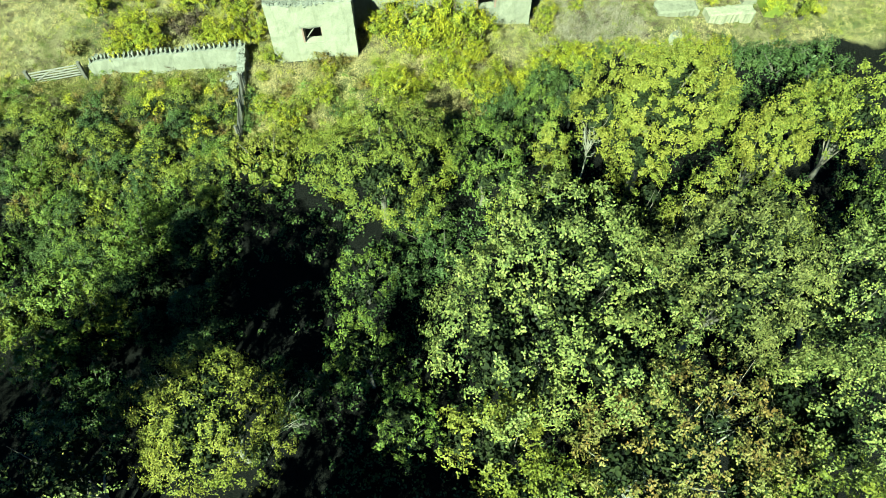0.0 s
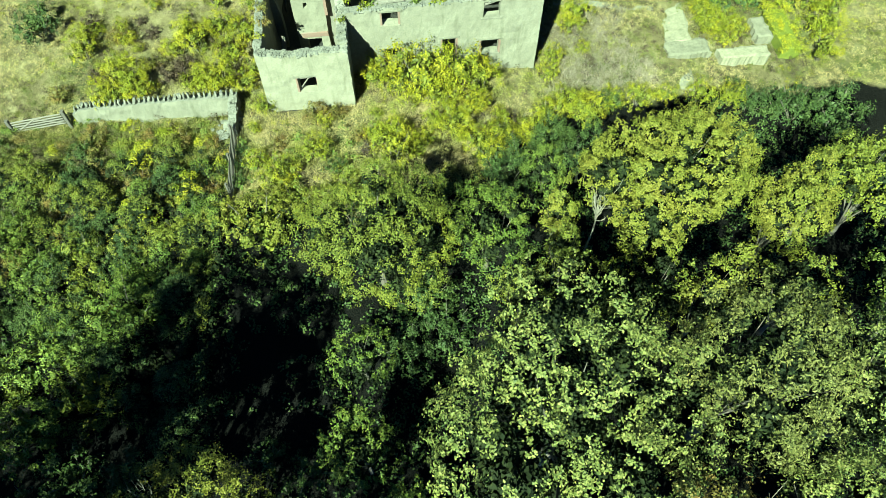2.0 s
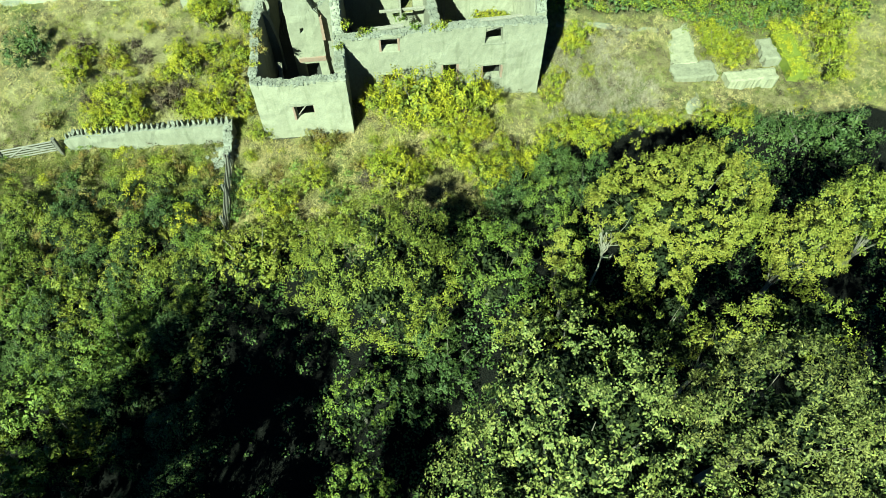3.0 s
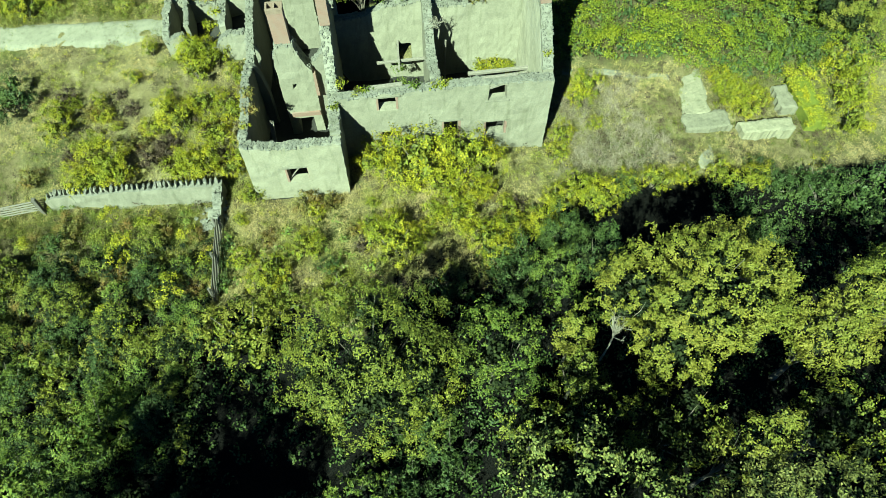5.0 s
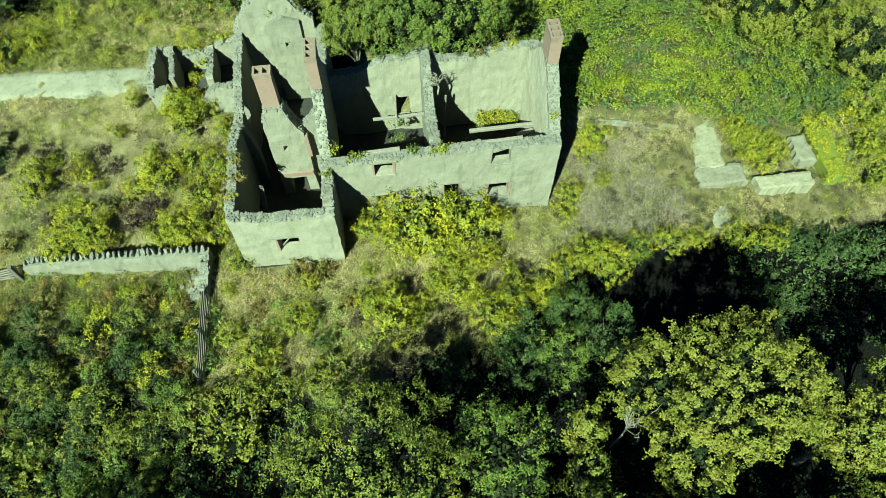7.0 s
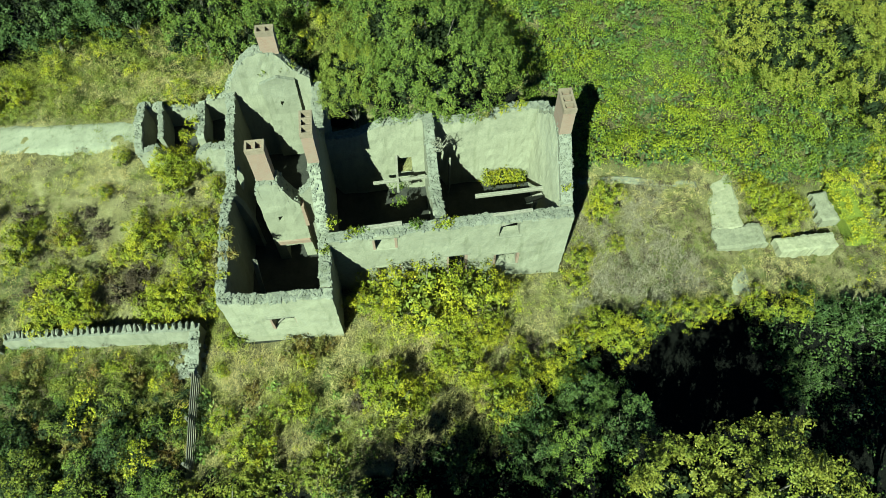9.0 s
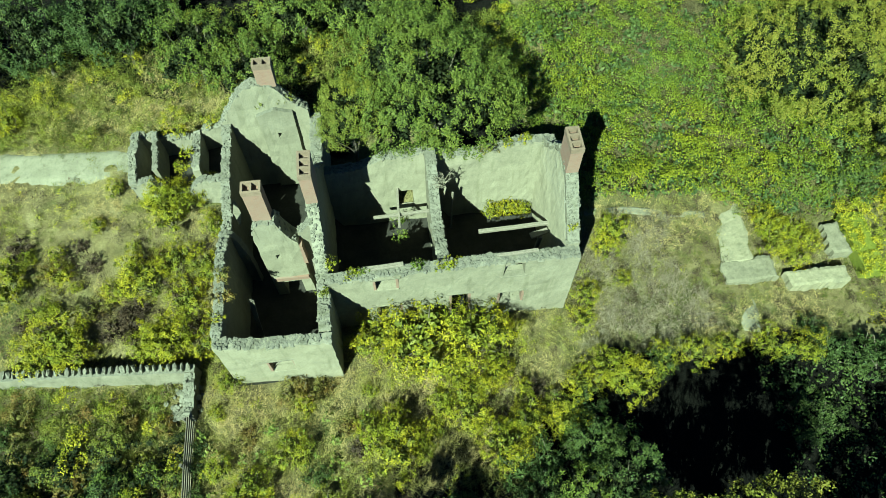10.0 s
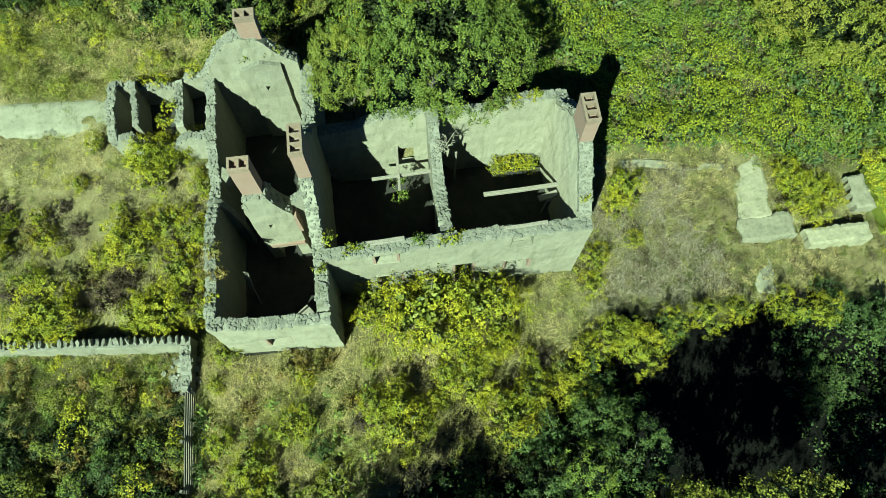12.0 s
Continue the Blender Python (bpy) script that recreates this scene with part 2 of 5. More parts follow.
def timber(name, a, b, w, h, material, parent, label=""):
    """A squared beam from a to b, w wide and h deep, with slightly worn edges."""
    a, b = Vector(a), Vector(b)
    t = (b - a).normalized()
    s = t.cross(Vector((0, 0, 1))).normalized()
    u = s.cross(t)
    bm = bmesh.new()
    n = 5
    rings = []
    for i in range(n):
        c = a.lerp(b, i / (n - 1)) + 0.012 * Vector((math.sin(i * 2.1), math.cos(i * 1.7), math.sin(i)))
        rings.append([bm.verts.new(c + s * (sx * w / 2) + u * (sz * h / 2)) for sx, sz in ((-1, -0.8), (-0.8, -1), (0.8, -1), (1, -0.8), (1, 0.8), (0.8, 1), (-0.8, 1), (-1, 0.8))])
    for r0, r1 in zip(rings, rings[1:]):
        for k in range(8):
            bm.faces.new((r0[k], r1[k], r1[(k + 1) % 8], r0[(k + 1) % 8]))
    bm.faces.new(rings[0])
    bm.faces.new(rings[-1][::-1])
    bmesh.ops.recalc_face_normals(bm, faces=bm.faces)
    return part(name, bm, material, parent, label)


GRID = np.random.default_rng(21).random((128, 128))


def vnoise(x, y):
    """Smooth random values between 0 and 1, one a metre."""
    x, y = np.asarray(x) + 300.37, np.asarray(y) + 300.71
    i, j = np.floor(x).astype(int), np.floor(y).astype(int)
    u, v = x - i, y - j
    u, v = u * u * (3 - 2 * u), v * v * (3 - 2 * v)
    g = lambda p, q: GRID[p % 128, q % 128]
    return (g(i, j) * (1 - u) + g(i + 1, j) * u) * (1 - v) + (g(i, j + 1) * (1 - u) + g(i + 1, j + 1) * u) * v


def vnoise3(p, s, k=0.0):
    """Smooth random values through space, s a metre."""
    return 0.5 * (vnoise(p[:, 0] * s + 0.6 * s * p[:, 2] + k, p[:, 1] * s - 0.5 * s * p[:, 2]) + vnoise(p[:, 0] * s * 0.7 - 0.8 * s * p[:, 2] + 31 + k, p[:, 1] * s * 1.1 + 0.7 * s * p[:, 2] + 17))


def domes(x, y, s, k=0):
    """Height from 0 to about 1 over a field of rounded bushes, one to a cell of s metres, and each bush's own number."""
    x, y = np.asarray(x, float), np.asarray(y, float)
    i, j = np.floor(x / s).astype(int), np.floor(y / s).astype(int)
    best, own = np.zeros(x.shape), np.zeros(x.shape)
    for di in (-1, 0, 1):
        for dj in (-1, 0, 1):
            p, q = i + di + 500, j + dj + 500
            g = lambda m: GRID[(p * 3 + 7 * m + k) % 128, (q * 5 + 11 * m + 2 * k) % 128]
            cx, cy = (i + di + 0.1 + 0.8 * g(1)) * s, (j + dj + 0.1 + 0.8 * g(2)) * s
            r, h = s * (0.42 + 0.42 * g(3)), 0.45 + 0.6 * g(4)
            v = h * np.sqrt(np.clip(1 - ((x - cx) ** 2 + (y - cy) ** 2) / (r * r), 0, 1))
            own = np.where(v > best, g(5), own)
            best = np.maximum(v, best)
    return best, own


def unit(v):
    return v / np.maximum(np.linalg.norm(v, axis=1, keepdims=True), 1e-6)


def leaf_mesh(name, P, N, length, width, material, lay=0.0):
    """Folded diamond leaves at P, facing N; lay pulls their tips downwards (minus: up)."""
    n = len(P)
    r = rng.normal(size=(n, 3))
    r[:, 2] -= lay * 2
    T = unit(r - N * np.sum(r * N, axis=1, keepdims=True))
    B = np.cross(N, T)
    L = (length * rng.uniform(0.7, 1.3, n))[:, None]
    W = (width * rng.uniform(0.7, 1.3, n))[:, None]
    V = np.empty((n, 4, 3), np.float32)
    V[:, 0] = P - T * L * 0.5
    V[:, 1] = P + B * W * 0.5 + N * W * 0.22
    V[:, 2] = P + T * L * 0.5
    V[:, 3] = P - B * W * 0.5 + N * W * 0.22
    me = bpy.data.meshes.new(name)
    me.vertices.add(n * 4)
    me.vertices.foreach_set("co", V.reshape(-1))
    k = np.arange(n)[:, None] * 4
    idx = np.concatenate([k, k + 1, k + 2, k, k + 2, k + 3], axis=1).reshape(-1).astype(np.int32)
    me.loops.add(n * 6)
    me.loops.foreach_set("vertex_index", idx)
    me.polygons.add(n * 2)
    me.polygons.foreach_set("loop_start", np.arange(0, n * 6, 3, dtype=np.int32))
    me.update(calc_edges=True)
    me.materials.append(material)
    return me


def gz(x, y):
    """The lie of the land, without its small bumps."""
    z = -0.09 * np.maximum(x - 1, 0) * (x < 1e9) + 0.085 * np.minimum(x + 6, 0)
    z = np.maximum(z, -2.4 - 0.006 * np.abs(x))
    z = z + 0.115 * np.clip(y - 40, 0, 60)
    below = np.clip((-9.95 - x) / (0.6 + np.clip(30.5 - y, 0, 6)), 0, 1) * np.clip((38.55 - 0.119 * (x + 15) - 0.35 - y) / 0.4, 0, 1) * np.clip((y - 10) / 6, 0, 1)
    z = z - 0.75 * below * np.clip((x + 26) / 4, 0, 1)
    return z - 0.15 * np.clip((30 - y) / 10, 0, 2) - 0.1


def gzf(x, y):
    return float(gz(np.array(float(x)), np.array(float(y))))


def waves(x, y):
    """Small hummocks."""
    return 0.10 * np.sin(0.9 * x + 0.6 * np.sin(0.7 * y)) * np.sin(0.8 * y + 1.3) + 0.06 * np.sin(2.3 * x + 1.1 * y) * np.sin(1.9 * y - 0.7 * x)


def crown(blobs, clump, per, length, width, material, name="crown", top_only=-0.35, fill=1.0, ragged=0.2, holes=None):
    """Leaves in clumps over a union of egg shapes (x, y, z, rx, ry, rz); blobs are local to the tree's base."""
    k = 1.52 if name == "crown" else 1.4
    per, length, width = int(per * k), length * 0.63, width * 0.63
    Ps, Ns = [], []
    B = np.array(blobs, float)
    off = rng.uniform(0, 90, 3)
    scale = 1.0 if name == "crown" else 0.6
    holes = (0.28 if name == "crown" else 0.1) if holes is None else holes
    for b in B:
        area = 4 * math.pi * ((b[3] * b[4] + b[3] * b[5] + b[4] * b[5]) / 3)
        n = max(6, int(fill * 0.75 * area / (clump * clump * 1.6)))
        d = unit(rng.normal(size=(int(n * 1.6), 3)))
        d = d[d[:, 2] > top_only][:n]
        c = b[:3] + d * b[3:]
        dent = vnoise3(c + off, 1.5 / scale) - 0.5
        c = b[:3] + d * b[3:] * (1 + 0.6 * ragged * rng.normal(size=(len(d), 1)) + 0.7 * dent[:, None])
        keep = np.ones(len(c), bool)
        for o in B:
            if o is not b:
                keep &= np.sum(((c - o[:3]) / o[3:]) ** 2, axis=1) > 0.6
        keep &= vnoise3(c + off, 1.3 / scale, 50.0) > holes
        c, d = c[keep], d[keep]
        if not len(c):
            continue
        s = clump * rng.uniform(0.55, 1.25, (len(c), 1, 1))
        nt, each = max(2, per // 7), 7
        q = rng.normal(size=(len(c), nt, 3))
        q /= np.linalg.norm(q, axis=2, keepdims=True)
        q = q + 0.45 * d[:, None, :]
        tip = c[:, None, :] + q * s * rng.uniform(0.3, 0.8, (len(c), nt, 1)) * np.array([1, 1, 0.8])
        spray = rng.normal(size=(len(c), nt, each, 3)) * (0.14 * clump + 0.02) * np.array([0.8, 0.8, 1.3])
        P = tip[:, :, None, :] + spray
        N = (q * 0.7 + d[:, None, :] * 0.5 + np.array([-0.12, -0.2, 0.45]) + 0.3 * rng.normal(size=q.shape))[:, :, None, :] + 0.4 * rng.normal(size=P.shape)
        Ps.append(P.reshape(-1, 3))
        Ns.append(unit(N.reshape(-1, 3)))
    leaves = leaf_mesh(name, np.concatenate(Ps), np.concatenate(Ns), length, width, material, 0.15)
    # filler leaves in a darker colour paint shade into the crown's gaps
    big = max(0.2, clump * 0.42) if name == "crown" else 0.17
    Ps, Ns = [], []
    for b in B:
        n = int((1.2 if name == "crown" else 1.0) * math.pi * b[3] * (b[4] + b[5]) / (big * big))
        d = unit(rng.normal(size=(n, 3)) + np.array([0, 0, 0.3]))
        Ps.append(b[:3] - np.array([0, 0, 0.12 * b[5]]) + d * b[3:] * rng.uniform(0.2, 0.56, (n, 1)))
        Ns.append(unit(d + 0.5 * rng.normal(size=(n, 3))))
    return leaves, leaf_mesh("inner_growth", np.concatenate(Ps), np.concatenate(Ns), big * 1.2, big * 0.8, INNER_SHADE if name == "crown" else {LIME: OLIVE, YELLOW: OLIVE}.get(material, material), 0.15)


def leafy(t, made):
    """Hangs the leaves, and the darker filler that paints shade behind them, on a plant."""
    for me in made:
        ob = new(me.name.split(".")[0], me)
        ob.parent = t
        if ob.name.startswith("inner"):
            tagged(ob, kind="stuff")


def branches(parent, base_h, blobs, trunk_r, material, n_limbs, seed, lean=(0, 0)):
    """A tapered trunk, and limbs that reach into the crown."""
    r = random.Random(seed)
    bx, by, bz = blobs[0][0], blobs[0][1], blobs[0][2]
    pts = [(0, 0, -0.3), (0.1 * bx + r.uniform(-0.1, 0.1), 0.1 * by, base_h * 0.5), (bx * 0.4, by * 0.4, base_h), (bx * 0.8, by * 0.8, bz)]
    bm = bmesh.new()
    tube(bm, pts, [trunk_r * 1.35, trunk_r, trunk_r * 0.8, trunk_r * 0.3], 8)
    bm.transform(parent.matrix_world)
    part("trunk", bm, material, parent)
    for i in range(n_limbs):
        b = blobs[i % len(blobs)]
        a = r.uniform(0, 6.28)
        e = r.uniform(0.2, 1.1)
        tip = Vector((b[0] + 0.85 * b[3] * math.cos(a) * math.cos(e), b[1] + 0.85 * b[4] * math.sin(a) * math.cos(e), b[2] + 0.85 * b[5] * math.sin(e)))
        k = r.uniform(0.5, 0.95)
        start = Vector(pts[1]).lerp(Vector(pts[2]), k)
        mid = start.lerp(tip, 0.5) + Vector((r.uniform(-0.3, 0.3), r.uniform(-0.3, 0.3), r.uniform(0.1, 0.6)))
        bm = bmesh.new()
        tube(bm, [start, start.lerp(mid, 0.5) + Vector((0, 0, 0.15)), mid, mid.lerp(tip, 0.55), tip], [trunk_r * 0.5, trunk_r * 0.4, trunk_r * 0.28, trunk_r * 0.16, trunk_r * 0.05], 5)
        bm.transform(parent.matrix_world)
        part("limb", bm, material, parent)


def lumps(r, h0, h1, n, seed, flat=0.8):
    """Egg shapes that make an uneven crown of that radius between two heights."""
    q = random.Random(seed)
    hz = (h1 - h0) / 2
    out = [(0, 0, h0 + hz * 0.95, r * 0.68, r * 0.68, hz * 0.95)]
    for i in range(n):
        a = i * 2 * math.pi / n + q.uniform(-0.3, 0.3)
        d = r * q.uniform(0.45, 0.68)
        rr = r * q.uniform(0.3, 0.45)
        out.append((d * math.cos(a), d * math.sin(a), h0 + hz * q.uniform(0.6, 1.35), rr, rr, min(rr * flat, hz) * q.uniform(0.8, 1.2)))
    return out


def tree(x, y, r, top, skirt, material, label, seed, clump=0.5, per=34, length=0.2, width=0.12, trunk=0.22, bark=BARK, n_limbs=7, fill=0.8, lobes=8, name="tree", group="", bl=None):
    z = gzf(x, y)
    t = thing(name, label, "tree", x, y, z, group)
    bl = bl or lumps(r, skirt, top - z, lobes, seed)
    branches(t, max(skirt * 0.8, 0.8), bl, trunk, bark, n_limbs, seed)
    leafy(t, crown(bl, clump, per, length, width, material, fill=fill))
    return t


def shrub_model(r, h, material, label, seed, clump=0.3, per=26, length=0.15, width=0.095, fill=0.7, lobes=5, name="shrub", group="scrub bushes", stems=5):
    t = thing(name, label, "shrub", 0, 0, 0, group)
    bl = lumps(r, h * 0.15, h, lobes, seed, 1.0)
    q = random.Random(seed)
    for i in range(stems):
        b = bl[(i + 1) % len(bl)]
        bm = bmesh.new()
        tube(bm, [(0.08 * math.cos(i * 2), 0.08 * math.sin(i * 2), -0.3), (b[0] * 0.4, b[1] * 0.4, b[2] * 0.5), (b[0] * 1.2, b[1] * 1.2, b[2] + b[5] * 1.0)], [0.05, 0.035, 0.012], 5)
        part("stem", bm, BARK, t)
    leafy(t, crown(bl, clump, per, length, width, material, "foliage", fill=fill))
    return t


def set_out(model, places, seed, first=True):
    """Puts a thing at the first place and copies of it at the others: x, y, scale."""
    q = random.Random(seed)
    for i, (x, y, s) in enumerate(places):
        m = pose(x, y, gzf(x, y) - 0.05, 0, 0, q.uniform(0, 360)) @ Matrix.Diagonal((s, s, s * q.uniform(0.85, 1.1), 1))
        if i == 0:
            model.matrix_basis = m
        else:
            keep = model.scale.copy()
            model.scale = (1, 1, 1)
            copy_thing(model, m)
            model.scale = keep


def blade_mesh(name, P, D, length, width, material):
    """Grass blades that start at P and lean along D, bent over at half their length."""
    n = len(P)
    S = unit(np.cross(D, np.array([0, 0, 1.0])) + 0.5 * rng.normal(size=(n, 3)))
    L = (length * rng.uniform(0.6, 1.35, n))[:, None]
    W = (width * rng.uniform(0.7, 1.3, n))[:, None]
    M = P + D * L * 0.55
    droop = D + np.stack([0.35 * D[:, 0] + 0.1, 0.35 * D[:, 1] + 0.15, np.full(n, -0.75)], axis=1)
    V = np.empty((n, 4, 3), np.float32)
    V[:, 0] = P
    V[:, 1] = M + S * W * 0.5
    V[:, 2] = M + unit(droop) * L * 0.5
    V[:, 3] = M - S * W * 0.5
    me = bpy.data.meshes.new(name)
    me.vertices.add(n * 4)
    me.vertices.foreach_set("co", V.reshape(-1))
    k = np.arange(n)[:, None] * 4
    idx = np.concatenate([k, k + 1, k + 3, k + 1, k + 2, k + 3], axis=1).reshape(-1).astype(np.int32)
    me.loops.add(n * 6)
    me.loops.foreach_set("vertex_index", idx)
    me.polygons.add(n * 2)
    me.polygons.foreach_set("loop_start", np.arange(0, n * 6, 3, dtype=np.int32))
    me.update(calc_edges=True)
    me.materials.append(material)
    return me

# ---- ground ----


def ground_sheet():
    """One sheet, fine where the place is and coarse out to the horizon."""
    def axis(lo, hi, step):
        inner = list(np.arange(lo, hi + 0.01, step))
        far = [8, 20, 45, 100, 220, 500, 1100, 2200]
        return np.array([lo - f for f in far[::-1]] + inner + [hi + f for f in far])
    xs, ys = axis(-34, 44, 0.5), axis(-6, 72, 0.5)
    X, Y = np.meshgrid(xs, ys)
    near = (np.abs(X - 5) < 42) & (np.abs(Y - 33) < 42)
    Z = gz(X, Y) + np.where(near, waves(X, Y) + 0.04 * rng.normal(size=X.shape), 0)
    for x0, x1, y0, y1, z in ((-7.3, -2.2, 36.9, 50.7, -0.55), (-1.6, 4.5, 39.6, 47.0, -0.6), (4.5, 10.6, 39.6, 47.0, -0.7)):
        Z = np.where((X > x0) & (X < x1) & (Y > y0) & (Y < y1), z + 0.35 * (vnoise(X * 0.9, Y * 0.9) - 0.5), Z)
    nx, ny = len(xs), len(ys)
    me = bpy.data.meshes.new("ground")
    verts = np.stack([X, Y, Z], axis=2).reshape(-1, 3)
    i = np.arange((ny - 1) * nx).reshape(ny - 1, nx)[:, :-1].reshape(-1)
    faces = np.stack([i, i + 1, i + nx + 1, i + nx], axis=1)
    me.from_pydata(verts.tolist(), [], faces.tolist())
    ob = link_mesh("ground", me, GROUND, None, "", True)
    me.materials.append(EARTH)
    # the litter mask also paints shade of trees, weeds, hedge and thicket gaps
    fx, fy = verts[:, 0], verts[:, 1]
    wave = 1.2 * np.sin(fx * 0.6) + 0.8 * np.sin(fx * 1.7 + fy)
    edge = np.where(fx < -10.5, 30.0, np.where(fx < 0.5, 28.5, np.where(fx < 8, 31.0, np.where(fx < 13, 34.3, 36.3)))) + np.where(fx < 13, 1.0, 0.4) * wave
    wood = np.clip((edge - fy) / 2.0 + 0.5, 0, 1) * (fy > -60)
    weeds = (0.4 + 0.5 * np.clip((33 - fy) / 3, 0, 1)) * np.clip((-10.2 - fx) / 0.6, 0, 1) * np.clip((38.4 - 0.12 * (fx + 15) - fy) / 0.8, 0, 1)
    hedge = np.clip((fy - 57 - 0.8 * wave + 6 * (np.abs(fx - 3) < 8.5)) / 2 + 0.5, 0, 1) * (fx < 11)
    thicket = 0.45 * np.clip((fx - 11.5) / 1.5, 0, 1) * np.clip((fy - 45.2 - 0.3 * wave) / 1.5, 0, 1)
    at = me.attributes.new("litter_shade", "FLOAT", "POINT")
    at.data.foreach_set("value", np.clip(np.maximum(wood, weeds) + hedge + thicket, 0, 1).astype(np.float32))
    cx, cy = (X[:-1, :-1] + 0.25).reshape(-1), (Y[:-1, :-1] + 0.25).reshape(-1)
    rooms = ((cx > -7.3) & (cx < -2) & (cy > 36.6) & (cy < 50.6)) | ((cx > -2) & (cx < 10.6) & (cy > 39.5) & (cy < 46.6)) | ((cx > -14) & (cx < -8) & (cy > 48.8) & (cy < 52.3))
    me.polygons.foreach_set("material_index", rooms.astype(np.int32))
    return tagged(ob, "rough tussocky grassland sloping up behind the ruin", "ground", kind="structure")


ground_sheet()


def ribbon(name, pts, half, material, label, category, lift=0.11):
    """A strip of worn ground along a line, a little above the grass."""
    bm = bmesh.new()
    rows = []
    n = 40
    P = [Vector(p) for p in pts]
    for k in range(n + 1):
        s = k / n * (len(P) - 1)
        i = min(int(s), len(P) - 2)
        c = P[i].lerp(P[i + 1], s - i)
        t = (P[i + 1] - P[i]).normalized()
        side = Vector((-t.y, t.x, 0))
        row = []
        for j in range(-4, 5):
            w = half * (j / 4) * (1 + 0.3 * noise.noise(Vector((k * 0.35, j * 2.0, 3))))
            q = c + side * w
            row.append(bm.verts.new((q.x, q.y, gzf(q.x, q.y) + lift + 0.07 * noise.noise(q * 0.8) - 0.2 * (abs(j) == 4) - 0.2 * (k in (0, n)))))
        rows.append(row)
    for a, b in zip(rows, rows[1:]):
        for j in range(8):
            bm.faces.new((a[j], b[j], b[j + 1], a[j + 1]))
    bmesh.ops.recalc_face_normals(bm, faces=bm.faces)
    ob = part(name, bm, material, None, "", True)
    return tagged(ob, label, category, kind="structure")


ribbon("track", [(-40, 54.6, 0), (-27, 53.2, 0), (-21, 52.4, 0), (-14.0, 51.6, 0)], 1.2, TRACK, "pale stony track running up to the outbuilding", "track")

# ---- the ruined house ----


def profile(*knots):
    xs, zs = [k[0] for k in knots], [k[1] for k in knots]
    return lambda u: float(np.interp(u, xs, zs))


def wall(name, a, b, thick, base, top, material, parent, holes=(), label="", rough=0.035, ragged=0.1, step=0.25):
    """A wall from a to b (its thickness to the left of that line), with a broken top and holes (u0, u1, z0, z1) right through it."""
    a, b = Vector((*a, 0)), Vector((*b, 0))
    length = (b - a).length
    t = (b - a) / length
    s = Vector((-t.y, t.x, 0))
    cuts = sorted({0.0, length, *[h[0] for h in holes], *[h[1] for h in holes], *[k * length / max(1, round(length / step)) for k in range(round(length / step) + 1)]})
    cuts = [c for i, c in enumerate(cuts) if i == 0 or c - cuts[i - 1] > 0.02 or any(abs(c - h[j]) < 1e-6 for h in holes for j in (0, 1))]
    bm = bmesh.new()
    cache = {}

    def vert(u, w, z):
        key = (round(u, 3), round(w, 3), round(z, 3))
        if key not in cache:
            p = a + t * u + s * w + Vector((0, 0, z))
            d = noise.noise_vector(p * 1.3) * rough * 1.4 + noise.noise_vector(p * 4.1) * rough * 0.6
            cache[key] = bm.verts.new(p + d)
        return cache[key]

    def tz(u):
        return top(u) + ragged * noise.noise(Vector((u * 1.7, a.x, a.y))) + ragged * 0.7 * noise.noise(Vector((u * 5.3, a.y, a.x)))

    def spans(u0, u1):
        mid = (u0 + u1) / 2
        out, z = [], base
        for h in sorted((h for h in holes if h[0] <= mid <= h[1]), key=lambda h: h[2]):
            if h[2] > z:
                out.append((z, h[2]))
            z = h[3]
        out.append((z, None))
        return out

    def quad(*v, broken=False):
        if len(set(v)) == 4:
            try:
                bm.faces.new(v).material_index = int(broken)
            except ValueError:
                pass
    for i, (u0, u1) in enumerate(zip(cuts, cuts[1:])):
        for z0, z1 in spans(u0, u1):
            t0, t1 = (tz(u0), tz(u1)) if z1 is None else (z1, z1)
            if z1 is None and max(t0, t1) - z0 < 0.06:
                continue
            lift = [0.5 * k for k in range(-8, 24) if z0 + 0.12 < 0.5 * k < min(t0, t1) - 0.12]
            rows = [(z0, z0), *[(z, z) for z in lift], (t0, t1)]
            for (c0, d0), (c1, d1) in zip(rows, rows[1:]):
                quad(vert(u0, 0, c0), vert(u1, 0, d0), vert(u1, 0, d1), vert(u0, 0, c1))
                quad(vert(u1, thick, d0), vert(u0, thick, c0), vert(u0, thick, c1), vert(u1, thick, d1))
                quad(vert(u0, thick, c0), vert(u0, 0, c0), vert(u0, 0, c1), vert(u0, thick, c1))
                quad(vert(u1, 0, d0), vert(u1, thick, d0), vert(u1, thick, d1), vert(u1, 0, d1))
            quad(vert(u0, 0, t0), vert(u1, 0, t1), vert(u1, thick, t1), vert(u0, thick, t0), broken=z1 is None)
            quad(vert(u0, thick, z0), vert(u1, thick, z0), vert(u1, 0, z0), vert(u0, 0, z0))
    ob = part(name, bm, material, parent, label)
    ob.data.materials.append(RUBBLE)
    return ob, (a, t, s, length, tz)


STONES = []
for k in range(7):
    bm = bmesh.new()
    bmesh.ops.create_icosphere(bm, subdivisions=1, radius=0.5)
    q = random.Random(40 + k)
    for v in bm.verts:
        v.co = Vector([math.copysign(abs(c * 2) ** 0.55 / 2, c) for c in v.co]) * q.uniform(0.85, 1.12)
        v.co.z *= 0.5
        v.co += Vector((q.uniform(-0.06, 0.06), q.uniform(-0.06, 0.06), q.uniform(-0.05, 0.05)))
    me = bpy.data.meshes.new("stone")
    bm.to_mesh(me)
    bm.free()
    me.materials.append(RUBBLE)
    STONES.append(me)
STONE_JOBS = []


